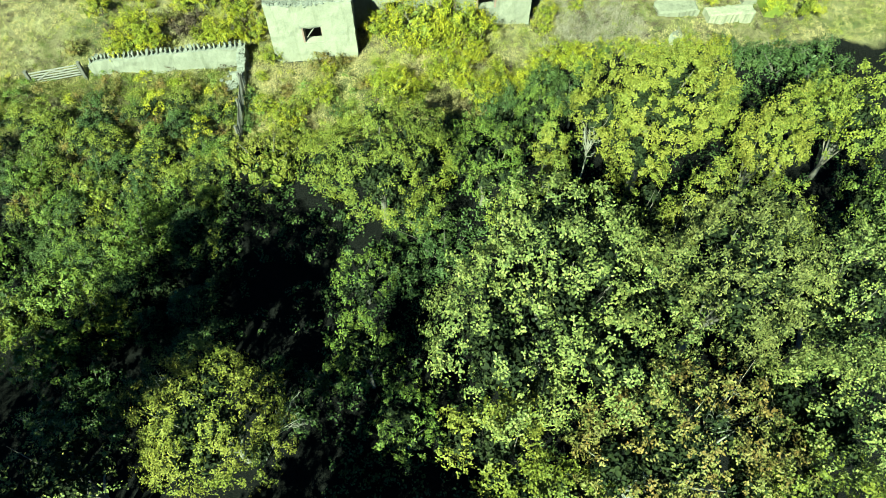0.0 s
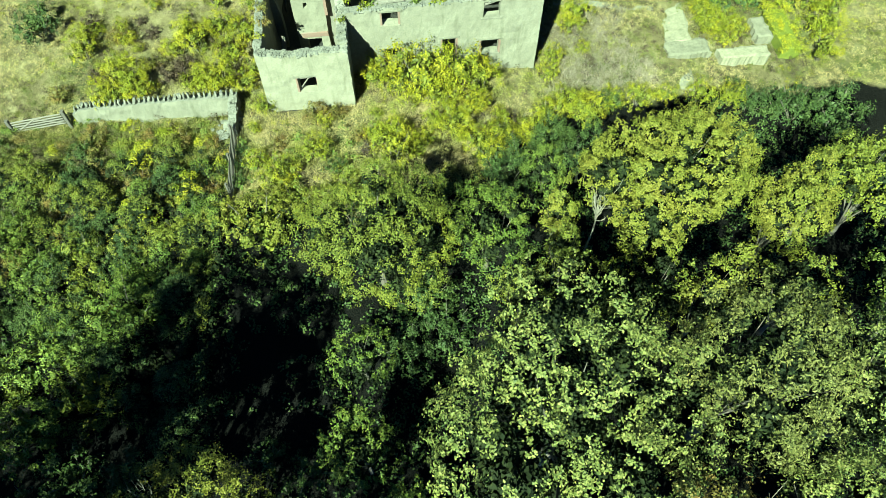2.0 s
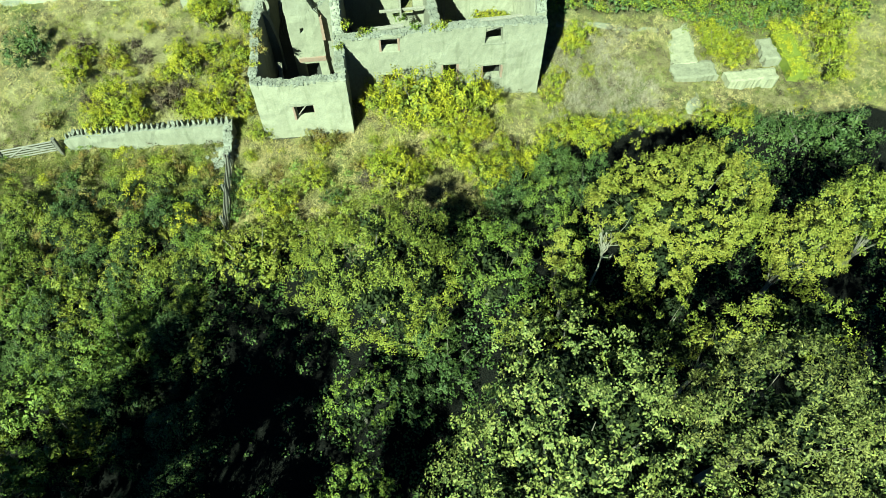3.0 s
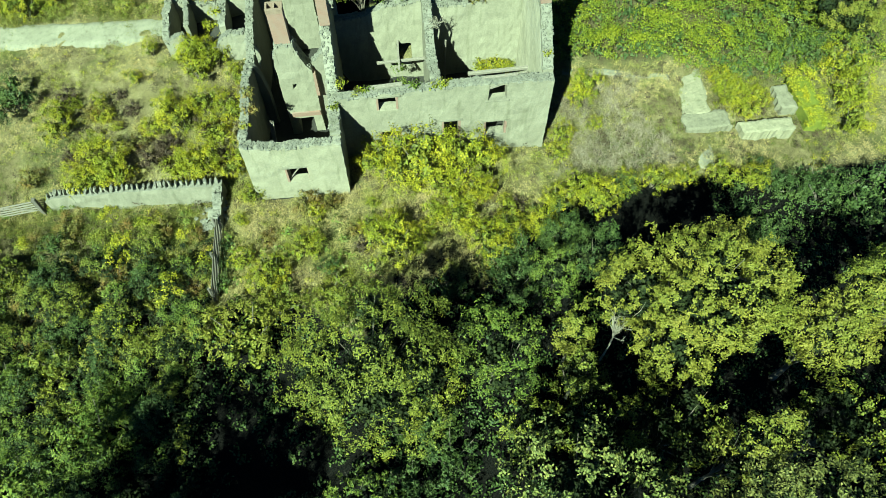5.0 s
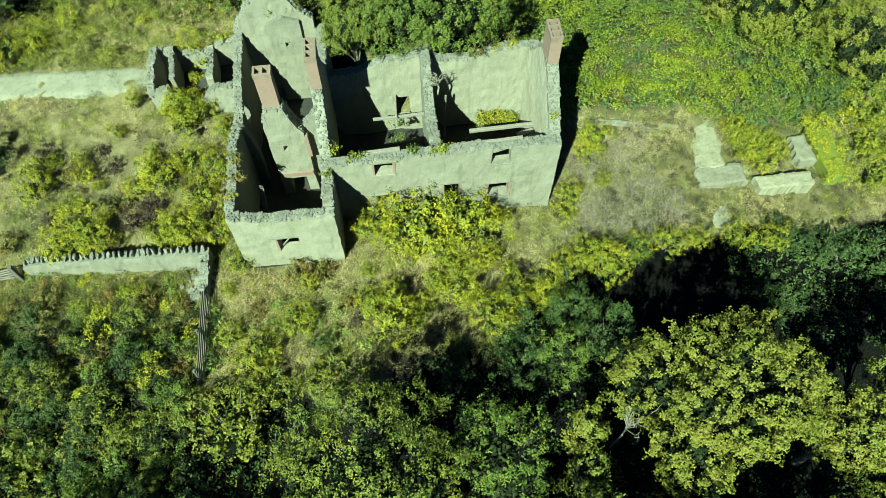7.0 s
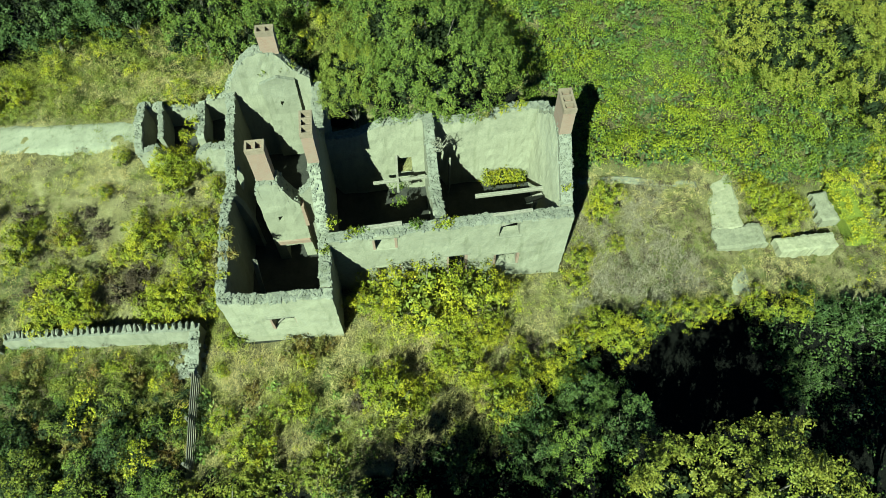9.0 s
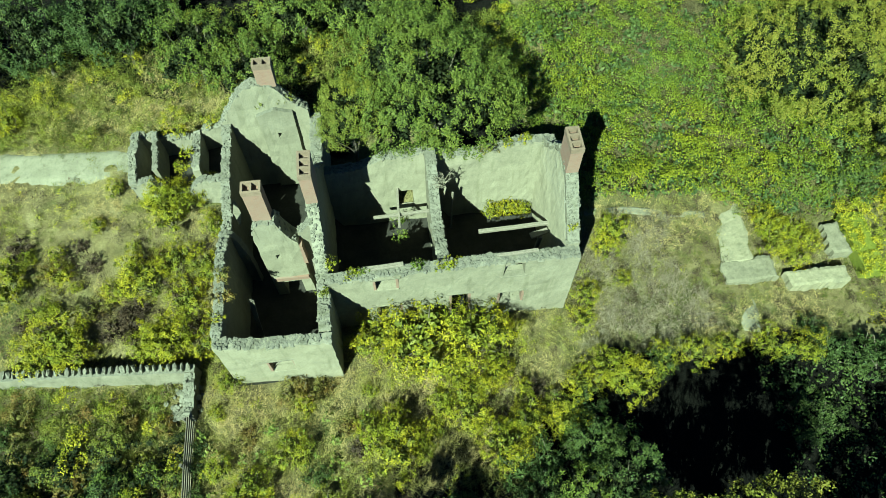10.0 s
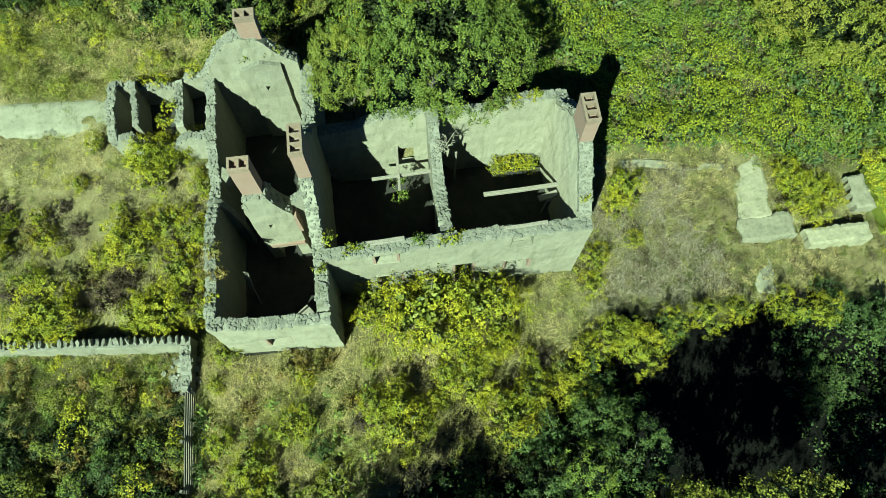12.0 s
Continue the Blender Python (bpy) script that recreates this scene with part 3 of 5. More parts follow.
def stone(p, sx, sy, sz, turn, parent, q, tilt=12):
    ob = new("stone", q.choice(STONES))
    ob.parent = parent
    ob.matrix_parent_inverse = parent.matrix_world.inverted()
    ob.matrix_basis = pose(*p, q.uniform(-tilt, tilt), q.uniform(-tilt, tilt), turn + q.uniform(-12, 12)) @ Matrix.Diagonal((sx, sy, sz, 1))
    return ob


def cap(made, thick, seed, gap=0.42, size=0.4, skip=0.15, u_from=0.0, u_to=None):
    """Loose stones along a broken wall top, laid later."""
    STONE_JOBS.append((made, thick, seed, gap, size, skip, u_from, u_to))


def small_rubble(made, thick, seed):
    """Broken small stone and mortar bedded along a wall top, joined in one mesh."""
    ob, (a, t, s, length, tz) = made
    q = random.Random(seed)
    bm = bmesh.new()
    for k in range(int(length * 34)):
        u, w, r = q.uniform(0.05, length - 0.05), q.uniform(0.02, 0.98) * thick, q.uniform(0.05, 0.13)
        c = a + t * u + s * w
        turn = q.uniform(0, 3.14)
        vs = []
        for dz, f in ((-0.6, 1.0), (0.45, 0.75)):
            for i in range(5):
                e = turn + i * 1.2566 + q.uniform(-0.3, 0.3)
                rr = r * f * q.uniform(0.75, 1.3)
                vs.append(bm.verts.new((c.x + rr * math.cos(e), c.y + rr * math.sin(e), tz(u) + r * dz * q.uniform(0.7, 1.2))))
        for i in range(5):
            bm.faces.new((vs[i], vs[(i + 1) % 5], vs[5 + (i + 1) % 5], vs[5 + i]))
        bm.faces.new(vs[5:])
    rub = part("rubble", bm, RUBBLE, ob)
    tagged(rub, kind="stuff")


def lay_stones():
    for made, thick, seed, *rest in STONE_JOBS:
        small_rubble(made, thick, seed)
    for (ob, (a, t, s, length, tz)), thick, seed, gap, size, skip, u0, u1 in STONE_JOBS:
        q = random.Random(seed)
        turn = math.degrees(math.atan2(t.y, t.x))
        u = u0 + 0.1
        while u < (u1 or length) - 0.1:
            for w in ((0.14, 0.86) if thick > 0.4 else (0.5,)):
                if q.random() > skip:
                    p = a + t * (u + q.uniform(-0.12, 0.12)) + s * (thick * w + q.uniform(-0.04, 0.04))
                    k = size * q.uniform(0.45, 1.0) * (0.55 if abs(tz(u + 0.25) - tz(u - 0.25)) > 0.35 else 1.0)
                    stone((p.x, p.y, tz(u) - 0.1 * k + q.uniform(-0.06, 0.02)), k * q.uniform(0.8, 1.3), k * q.uniform(0.6, 0.95), k * q.uniform(0.5, 0.9), turn, ob, q)
            u += gap * q.uniform(0.8, 1.25)


house = thing("ruined_farmhouse", "roofless pale limewashed stone farmhouse with brick chimney stacks", "ruin", 2, 42, 0)
F, BK, LX, RX = 39.27, 46.75, -1.9, 10.83   # main block: front, back, party wall, end gable

# front wall of the main block
HOLES = [(0.4 + 1.9, 1.45 + 1.9, 4.0, 5.14), (6.95 + 1.9, 8.05 + 1.9, 3.95, 5.2), (6.92 + 1.9, 8.14 + 1.9, 0.85, 2.05), (4.28 + 1.9, 5.2 + 1.9, -0.9, 2.43), (0.42 + 1.9, 1.5 + 1.9, 0.85, 2.0)]
front = wall("front_wall", (LX, F), (RX, F), 0.6, -1.9, profile((0, 5.2), (2.2, 5.3), (3.5, 5.3), (6, 5.35), (8.8, 5.45), (9.4, 5.3), (10, 5.4), (12.7, 5.3)), RENDER, house, HOLES, ragged=0.09)
cap(front, 0.6, 1, 0.45)
gable = wall("end_gable_wall", (RX, F + 0.6), (RX, BK), 0.62, -2.2, profile((0, 5.5), (2.35, 8.2), (3.1, 8.6), (3.9, 8.6), (5.2, 7.0), (6.2, 6.0), (6.9, 5.7)), RENDER, house)
cap(gable, 0.62, 2, 0.4, 0.34, 0.15)
# thin skin in the lighter copy, painting sun onto the streaked gable face
wall("inner_plaster", (RX - 0.6, F + 0.68), (RX - 0.6, BK - 0.03), 0.05, -1.0, profile((0, 5.1), (2.35, 7.7), (3.1, 8.2), (3.9, 8.2), (5.2, 6.6), (6.0, 5.7)), LIT_LIMEWASH, house, label="streaked limewash painted lighter for sun on the inner gable face", ragged=0.25)
back = wall("back_wall", (RX - 0.62, BK), (LX, BK), 0.55, -1.9, profile((0, 5.8), (1.2, 5.9), (2.6, 5.6), (4.4, 5.2), (5.5, 5.4), (6.4, 5.9), (8.9, 5.6), (10.2, 5.0), (12, 4.8)), RENDER, house,
            [(7.3, 8.3, 0.4, 2.5)])
cap(back, 0.55, 3, 0.6, 0.36, 0.4)
cross = wall("cross_wall", (4.2, F + 0.6), (4.2, BK - 0.55), 0.55, -1.4, profile((0, 5.15), (1.2, 4.9), (2.6, 4.5), (3.6, 4.6), (4.6, 5.5), (5.6, 6.2), (6.4, 6.4)), RENDER, house, [(3.3, 4.2, -1.4, 1.1)])
cap(cross, 0.55, 4, 0.45, 0.36)
party = wall("party_wall", (LX, 36.42 + 0.55), (LX, 50.3), 0.58, -1.5, profile((0, 4.9), (2.0, 4.85), (3.2, 5.0), (4.2, 6.2), (5.3, 7.6), (6.2, 8.5), (7.2, 8.4), (8.2, 7.0), (9.4, 5.6), (13.4, 5.2)), RENDER, house)
cap(party, 0.58, 5, 0.42)
wing_front = wall("wing_front_wall", (-7.62, 36.75), (LX, 36.3), 0.55, -1.2, profile((0, 4.75), (2.0, 4.55), (4, 4.75), (5.7, 4.9)), RENDER, house, [(2.3, 3.5, 1.5, 2.75)])
cap(wing_front, 0.55, 6, 0.36, 0.4, 0.05)
wing_left = wall("wing_side_wall", (-7.35, 50.3), (-7.6, 37.25), 0.46, -1.2, profile((0, 5.4), (2, 5.2), (4.1, 4.9), (5.0, 4.6), (6.2, 4.2), (7.3, 4.5), (8.2, 5.0), (9.6, 5.1), (11.5, 4.8), (13, 4.8)), RENDER, house, [(4.5, 5.4, 2.6, 4.0)], ragged=0.2)
cap(wing_left, 0.46, 7, 0.42, 0.36)
wing_back = wall("wing_gable_wall", (LX - 0.58, 50.4), (-7.35, 50.4), 0.55, -1.0, profile((0, 6.0), (0.9, 7.0), (1.6, 8.1), (2.7, 8.35), (3.6, 7.6), (4.87, 5.6)), RENDER, house)
cap(wing_back, 0.55, 8, 0.6, 0.34, 0.3)

# chimney breasts and fireplaces in the wing
breast = wall("chimney_breast", (-5.45, 41.95), (-3.35, 41.95), 0.85, -0.8, profile((0, 5.9), (0.3, 7.0), (1.3, 7.0), (1.7, 5.6), (2.1, 5.0)), RENDER, house, [(0.55, 1.55, -0.8, 0.9), (0.75, 1.0, 3.6, 4.0)])
cap(breast, 0.85, 9, 0.5, 0.34, 0.3, 1.3)
recess = wall("fireplace_wall", (-3.35, 42.4), (-2.48, 42.4), 0.4, -0.8, profile((0, 5.2), (0.4, 5.6), (0.9, 6.2)), RENDER, house)
cap(recess, 0.4, 10, 0.35, 0.3)
box("brick_jamb", -3.36, -3.18, 41.9, 42.41, 2.9, 4.7, BRICK, house, "soot-stained red brick jamb", 0.03, 3)
box("brick_jamb", -2.72, -2.49, 41.75, 42.41, 0.6, 2.9, BRICK, house, "soot-stained red brick jamb", 0.03, 4)
box("brick_band", -5.2, -3.4, 41.86, 41.97, 1.1, 1.5, BRICK, house, "flat red brick arch over the hearth", 0.03, 5)
gable_breast = wall("gable_chimney_breast", (-5.3, 49.62), (-3.3, 49.62), 0.26, -0.5, profile((0, 6.0), (1.0, 6.5), (2.0, 6.2)), RENDER, house, [(0.9, 1.15, 4.2, 4.6)])


def stack(cx, cy, w, d, z0, z1, nx, ny, label):
    """A brick chimney stack with a projecting head and open flues."""
    bm = bmesh.new()
    add_box(bm, cx - w / 2, cx + w / 2, cy - d / 2, cy + d / 2, z0, z1 - 0.3)
    body = part("chimney", bm, BRICK, house, label)
    bm = bmesh.new()
    o = 0.02
    X0, X1, Y0, Y1 = cx - w / 2 - o, cx + w / 2 + o, cy - d / 2 - o, cy + d / 2 + o
    xs, ys = [X0], [Y0]
    for k in range(nx):
        p = (X1 - X0 - 0.11 * (nx + 1)) / nx
        xs += [X0 + 0.11 + k * (p + 0.11), X0 + 0.11 + k * (p + 0.11) + p]
    for k in range(ny):
        p = (Y1 - Y0 - 0.11 * (ny + 1)) / ny
        ys += [Y0 + 0.11 + k * (p + 0.11), Y0 + 0.11 + k * (p + 0.11) + p]
    xs.append(X1), ys.append(Y1)
    zb, zt = z1 - 0.3, z1
    for i in range(len(xs) - 1):
        for j in range(len(ys) - 1):
            if i % 2 and j % 2:
                continue
            add_box(bm, xs[i], xs[i + 1], ys[j], ys[j + 1], zb, zt)
    bmesh.ops.remove_doubles(bm, verts=bm.verts, dist=0.001)
    part("chimney_head", bm, SOOT, body, "weathered brick chimney head with open flues")
    return body


stack(-4.7, 42.5, 0.9, 0.62, 6.8, 9.5, 2, 1, "tall red brick stack with two flues")
stack(-2.1, 42.88, 0.58, 1.42, 8.1, 10.35, 1, 3, "narrow red brick stack with a row of flues")
stack(-4.27, 50.2, 0.95, 0.55, 8.0, 9.6, 2, 1, "square red brick stack on the far gable")
stack(10.5, 42.95, 0.62, 1.35, 8.3, 10.15, 1, 3, "red brick stack on the end gable")


def opening(x0, x1, z0, z1, y, depth, kind, sill=True):
    """Dressed surround of a window or door: jambs, head and sill, set a little proud."""
    win = thing(kind, "empty opening with worn brick jambs and a stone sill", "", (x0 + x1) / 2, y, z0)
    win.parent = house
    win.matrix_parent_inverse = house.matrix_world.inverted()
    box("jamb", x0 - 0.12, x0 + 0.015, y - 0.03, y + 0.3, z0, z1, BRICK, win, "worn red brick jamb", 0.012, 3, 0.012)
    box("jamb", x1 - 0.015, x1 + 0.12, y - 0.03, y + 0.3, z0, z1, BRICK, win, "worn red brick jamb", 0.012, 4, 0.012)
    box("lintel", x0 - 0.25, x1 + 0.25, y - 0.04, y + 0.3, z1 - 0.015, z1 + 0.16, RENDER, win, "", 0.012, 5, 0.012)
    if sill:
        box("sill", x0 - 0.12, x1 + 0.12, y - 0.06, y + 0.3, z0 - 0.1, z0 + 0.015, RENDER, win, "", 0.012, 6, 0.012)
    return win


opening(0.4, 1.45, 4.0, 5.0, F, 0.6, "window_opening")
opening(6.92, 8.14, 0.85, 2.05, F, 0.6, "window_opening")
opening(0.42, 1.5, 0.85, 2.0, F, 0.6, "window_opening")
opening(4.28, 5.2, -0.9, 2.43, F, 0.6, "door_opening", False)
wopen = opening(-5.33, -4.13, 1.5, 2.75, 36.52, 0.55, "window_opening")
timber("window_bar", (-5.3, 36.75, 1.55), (-4.55, 36.75, 2.6), 0.06, 0.06, OLDWOOD, wopen, "broken timber casement bar")
timber("window_bar", (-5.3, 36.75, 2.45), (-4.15, 36.75, 2.55), 0.05, 0.05, OLDWOOD, wopen, "broken timber casement bar")
upper = thing("window_opening", "broken upper window with a fallen slanting lintel", "", 7.5, F, 4)
upper.parent = house
upper.matrix_parent_inverse = house.matrix_world.inverted()
timber("fallen_lintel", (6.75, F + 0.15, 4.85), (8.25, F + 0.2, 5.3), 0.2, 0.14, OLDWOOD, upper)
timber("head_timber", (6.6, F + 0.45, 5.45), (8.7, F + 0.5, 5.5), 0.16, 0.14, OLDWOOD, upper)
box("sill", 6.75, 8.25, F - 0.06, F + 0.3, 3.84, 3.965, RENDER, upper, "", 0.012, 6, 0.012)
timber("wall_plate", (-0.1, F + 0.5, 5.4), (1.9, F + 0.52, 5.5), 0.22, 0.16, OLDWOOD, house, "pale timber lying on the wall head")

# floor beams left in the rooms
timber("floor_beam", (6.25, 42.85, 2.65), (10.3, 42.95, 2.65), 0.2, 0.22, OLDWOOD, house, "bleached heavy floor beam")
timber("floor_beam", (9.1, 42.3, 2.5), (10.1, 42.5, 2.6), 0.35, 0.12, OLDWOOD, house, "broken end of a floor plank")
timber("beam_stub", (9.5, 42.2, 0.9), (9.65, 42.2, 2.5), 0.2, 0.2, OLDWOOD, house, "upright stub of a timber prop")
timber("floor_beam", (0.5, 44.5, 2.6), (3.7, 44.6, 2.6), 0.15, 0.18, OLDWOOD, house, "bleached floor beam")
timber("floor_beam", (1.9, 43.6, 2.78), (2.0, 46.3, 2.78), 0.14, 0.15, OLDWOOD, house, "bleached floor beam")
timber("pipe", (5.0, 45.2, -0.5), (5.05, 45.0, 3.6), 0.1, 0.1, OLDWOOD, house, "leaning pale pole in the corner")

# broken stubs of inner walls along the wing
stub_a = wall("wall_stub", (-7.15, 43.15), (-6.45, 42.95), 0.3, -0.6, profile((0, 4.7), (0.4, 4.3), (0.73, 2.2)), RENDER, house)
timber("fallen_plank", (-6.35, 39.3, -0.2), (-6.15, 39.9, 3.2), 0.28, 0.05, OLDWOOD, house, "pale board leaning inside the wall")
timber("fallen_plank", (-6.6, 46.2, -0.2), (-6.3, 46.4, 2.6), 0.26, 0.06, OLDWOOD, house, "pale board leaning inside the wall")
timber("fallen_plank", (-4.0, 38.6, 0.1), (-3.0, 37.3, 0.25), 0.7, 0.05, OLDWOOD, house, "grey boards lying on the floor")

# ---- outbuilding against the track ----
shed = thing("ruined_outbuilding", "low roofless rubble outbuilding of three small cells", "ruin", -11, 50.5, 0.5)
ob1 = wall("side_wall", (-13.55, 52.35), (-13.75, 49.0), 0.42, -0.2, profile((0, 2.75), (1.8, 2.9), (3.3, 2.0)), RENDER, shed, ragged=0.15, rough=0.06)
ob2 = wall("back_wall", (-7.4, 52.2), (-13.55, 52.4), 0.4, -0.2, profile((0, 3.2), (1.8, 2.9), (2.4, 2.1), (4.0, 2.3), (6.1, 2.7)), RENDER, shed, ragged=0.2, rough=0.06)
ob3 = wall("front_wall", (-13.6, 48.95), (-7.6, 47.85), 0.42, -0.2, profile((0, 1.9), (1.2, 2.3), (1.9, 1.4), (3.2, 1.4), (4.2, 2.6), (6.1, 3.0)), RENDER, shed, [(2.0, 2.9, -0.2, 3.5)], ragged=0.2, rough=0.06)
ob4 = wall("dividing_wall", (-12.35, 52.0), (-12.15, 49.3), 0.26, -0.2, profile((0, 2.9), (2.7, 2.7)), RENDER, shed, ragged=0.12, rough=0.05)
ob5 = wall("dividing_wall", (-9.9, 51.9), (-9.8, 48.9), 0.4, -0.2, profile((0, 2.8), (3.0, 2.8)), RENDER, shed, ragged=0.2, rough=0.06)
for k, (w, th) in enumerate(((ob1, 0.42), (ob2, 0.42), (ob3, 0.42), (ob4, 0.28), (ob5, 0.4))):
    cap(w, th, 20 + k, 0.4, 0.36, 0.15)

# ---- boundary wall, gate and fence ----
yard = thing("boundary_wall", "pale drystone wall with upright coping stones", "wall", -15, 38, -0.5, kind="structure")
bw = wall("wall_face", (-21.3, 38.58), (-9.7, 37.2), 0.45, -2.6, profile((0, -1.0), (0.8, -0.5), (3.7, -0.15), (7.7, 0.4), (11.6, 0.85)), RENDER, yard, ragged=0.05, rough=0.05)
rt = wall("return_wall", (-9.75, 34.95), (-9.7, 37.2), 0.5, -2.0, profile((0, 0.15), (1, 0.5), (2.4, 0.85)), RUBBLE, yard, ragged=0.2, rough=0.08)
cap(rt, 0.5, 31, 0.3, 0.4, 0.05)
fence = thing("timber_fence", "grey weathered close-railed timber fence in shade", "fence", -9.95, 32.5, -0.4)
for k, y in enumerate((30.1, 32.4, 34.75)):
    timber("post", (-10.02, y, -1.9), (-10.04, y + 0.01, 0.95), 0.14, 0.14, DARKWOOD, fence)
for k in range(5):
    timber("rail", (-9.93, 30.0, -0.5 + 0.3 * k), (-9.9, 34.85, -0.45 + 0.3 * k), 0.05, 0.16, DARKWOOD, fence)
gate = thing("field_gate", "grey weathered five-bar timber field gate", "gate", -23.6, 38.2, -1.8)
for x, y, z in ((-21.8, 38.5, -0.45), (-25.5, 38.2, -0.65)):
    timber("gate_post", (x, y, -2.8), (x + 0.02, y, z), 0.22, 0.22, DARKWOOD, gate)
for k in range(5):
    timber("bar", (-21.95, 38.46, -1.6 + 0.22 * k), (-25.35, 38.2, -1.8 + 0.22 * k), 0.05, 0.1, OLDWOOD, gate)
timber("brace", (-22.0, 38.41, -1.6), (-23.7, 38.28, -0.82), 0.05, 0.09, OLDWOOD, gate)
timber("brace", (-25.3, 38.16, -1.8), (-23.7, 38.28, -0.82), 0.05, 0.09, OLDWOOD, gate)

# ---- foundations beyond the house ----


def slab(name, x0, x1, y0, y1, z, label, seed, lean=0.0):
    """A low broken stretch of concrete wall, its outline worn."""
    bm = bmesh.new()
    nx, ny = max(2, int((x1 - x0) / 0.16)), max(2, int((y1 - y0) / 0.16))
    grid = []
    for j in range(ny + 1):
        row = []
        for i in range(nx + 1):
            x, y = x0 + (x1 - x0) * i / nx + lean * j / ny, y0 + (y1 - y0) * j / ny
            edge = i in (0, nx) or j in (0, ny)
            k = 0.26 if edge else 0.04
            d = noise.noise_vector(Vector((x * 1.4, y * 1.4, seed))) * 0.75 + noise.noise_vector(Vector((x * 5, y * 5, seed + 7))) * 0.5
            row.append(bm.verts.new((x + k * d.x, y + k * d.y, z - 0.14 + 0.045 * d.z - (0.05 if edge else 0))))
        grid.append(row)
    faces = [bm.faces.new((grid[j][i], grid[j][i + 1], grid[j + 1][i + 1], grid[j + 1][i])) for j in range(ny) for i in range(nx)]
    r = bmesh.ops.extrude_face_region(bm, geom=faces)
    for v in r["geom"]:
        if isinstance(v, bmesh.types.BMVert):
            v.co.z += 0.0
    low = [v for v in bm.verts if v not in set(g for g in r["geom"] if isinstance(g, bmesh.types.BMVert))]
    for v in low:
        v.co.z -= 1.3
    bmesh.ops.recalc_face_normals(bm, faces=bm.faces)
    return part(name, bm, CONCRETE, found, label)


found = thing("foundation", "low bleached concrete foundation walls of a vanished shed", "ruin", 24, 41.5, -1.9)
slab("low_wall", 21.3, 23.2, 41.2, 45.5, -1.385, "", 1, 0.6)
slab("low_wall", 21.2, 24.4, 39.95, 41.45, -1.4, "", 2)
slab("low_wall", 25.0, 28.6, 39.25, 40.3, -1.45, "", 3)
slab("low_wall", 28.5, 29.5, 41.2, 43.4, -1.55, "", 4)
box("mossy_slab", 29.8, 31.3, 39.7, 43.9, -2.9, -1.62, MOSS, found, "flat slab grown over with bright moss", 0.08, 9, 0.05)
ribbon("bare_patch", [(22.2, 39.9, 0), (22.1, 38.6, 0), (21.8, 36.8, 0)], 0.7, TRACK, "bare dusty ground before the foundation", "bare ground", 0.04)
ribbon("stony_path", [(13.2, 45.4, 0), (16.5, 45.3, 0), (19.0, 44.9, 0), (21.3, 44.7, 0)], 0.3, TRACK, "narrow line of pale stones in the grass", "path", 0.03)

# ---- trees ----
tree(6.3, 12.0, 5.6, 12.6, 5.0, OAK, "broad oak in full olive-green leaf", 11, 0.55, 36, 0.21, 0.14, 0.3, n_limbs=9, lobes=11)
tree(14.5, 12.6, 4.2, 12.8, 5.5, SILVER, "pale silvery willow with drooping grey-green leaves", 12, 0.5, 32, 0.22, 0.1, 0.24, lobes=8)
tree(10.0, 5.6, 4.3, 12.2, 4.0, RUSSET, "half-bare tree with olive and russet leaves", 13, 0.5, 24, 0.2, 0.12, 0.24, PALEBARK, 9, 0.75, 8)
tree(17.0, 6.4, 3.6, 11.6, 3.0, OAK, "olive-green tree crowding its neighbours", 14, 0.5, 32, 0.2, 0.13, 0.2, lobes=7)
tree(20.8, 11.6, 3.9, 12.0, 2.5, OAK, "olive-green tree on the wood edge", 34, 0.5, 32, 0.2, 0.13, 0.2, lobes=8)
tree(14.0, 1.8, 3.8, 11.5, 3.0, OLIVE, "olive-green tree deep in the wood", 35, 0.5, 32, 0.2, 0.13, 0.2, lobes=8)
tree(5.6, 3.6, 3.2, 9.0, 2.0, OLIVE, "olive-green tree deep in the wood", 36, 0.5, 30, 0.2, 0.13, 0.2, lobes=8)
tree(3.0, 7.0, 2.3, 9.3, 3.0, YELLOW, "bright yellow-green young tree in the wood", 15, 0.45, 32, 0.2, 0.13, 0.14, lobes=6)
tree(-2.3, 12.3, 1.9, 7.4, 2.2, FRESH, "young ash with fresh green leaves", 16, 0.36, 24, 0.2, 0.09, 0.1, lobes=7, fill=0.5)
tree(-0.7, 8.9, 1.8, 6.8, 2.0, FRESH, "young ash with fresh green leaves", 17, 0.36, 24, 0.2, 0.09, 0.1, lobes=6, fill=0.5)
tree(-8.9, 9.3, 3.5, 9.6, 2.5, YELLOW, "lichened hawthorn thinning to bare twigs", 18, 0.38, 28, 0.14, 0.1, 0.16, PALEBARK, 8, 1.0, 9)
tree(-14.9, 7.6, 2.8, 10.6, 4.0, OAK, "sparse tall tree with scattered leaves", 19, 0.45, 16, 0.2, 0.13, 0.16, BARK, 9, 0.4, 7)
tree(-2.3, 17.3, 1.9, 4.3, 1.0, FRESH, "spreading elder with dark green leaves", 20, 0.36, 22, 0.2, 0.1, 0.1, lobes=7, fill=0.45)
tree(-0.9, 22.9, 4.2, 8.9, 2.4, OLIVE, "bushy olive-green hawthorn below the house", 21, 0.42, 34, 0.15, 0.1, 0.18, lobes=11, fill=0.8)
tree(5.0, 23.4, 2.5, 6.5, 1.6, FRESH, "upright green sapling thicket", 22, 0.42, 30, 0.18, 0.1, 0.12, lobes=7)
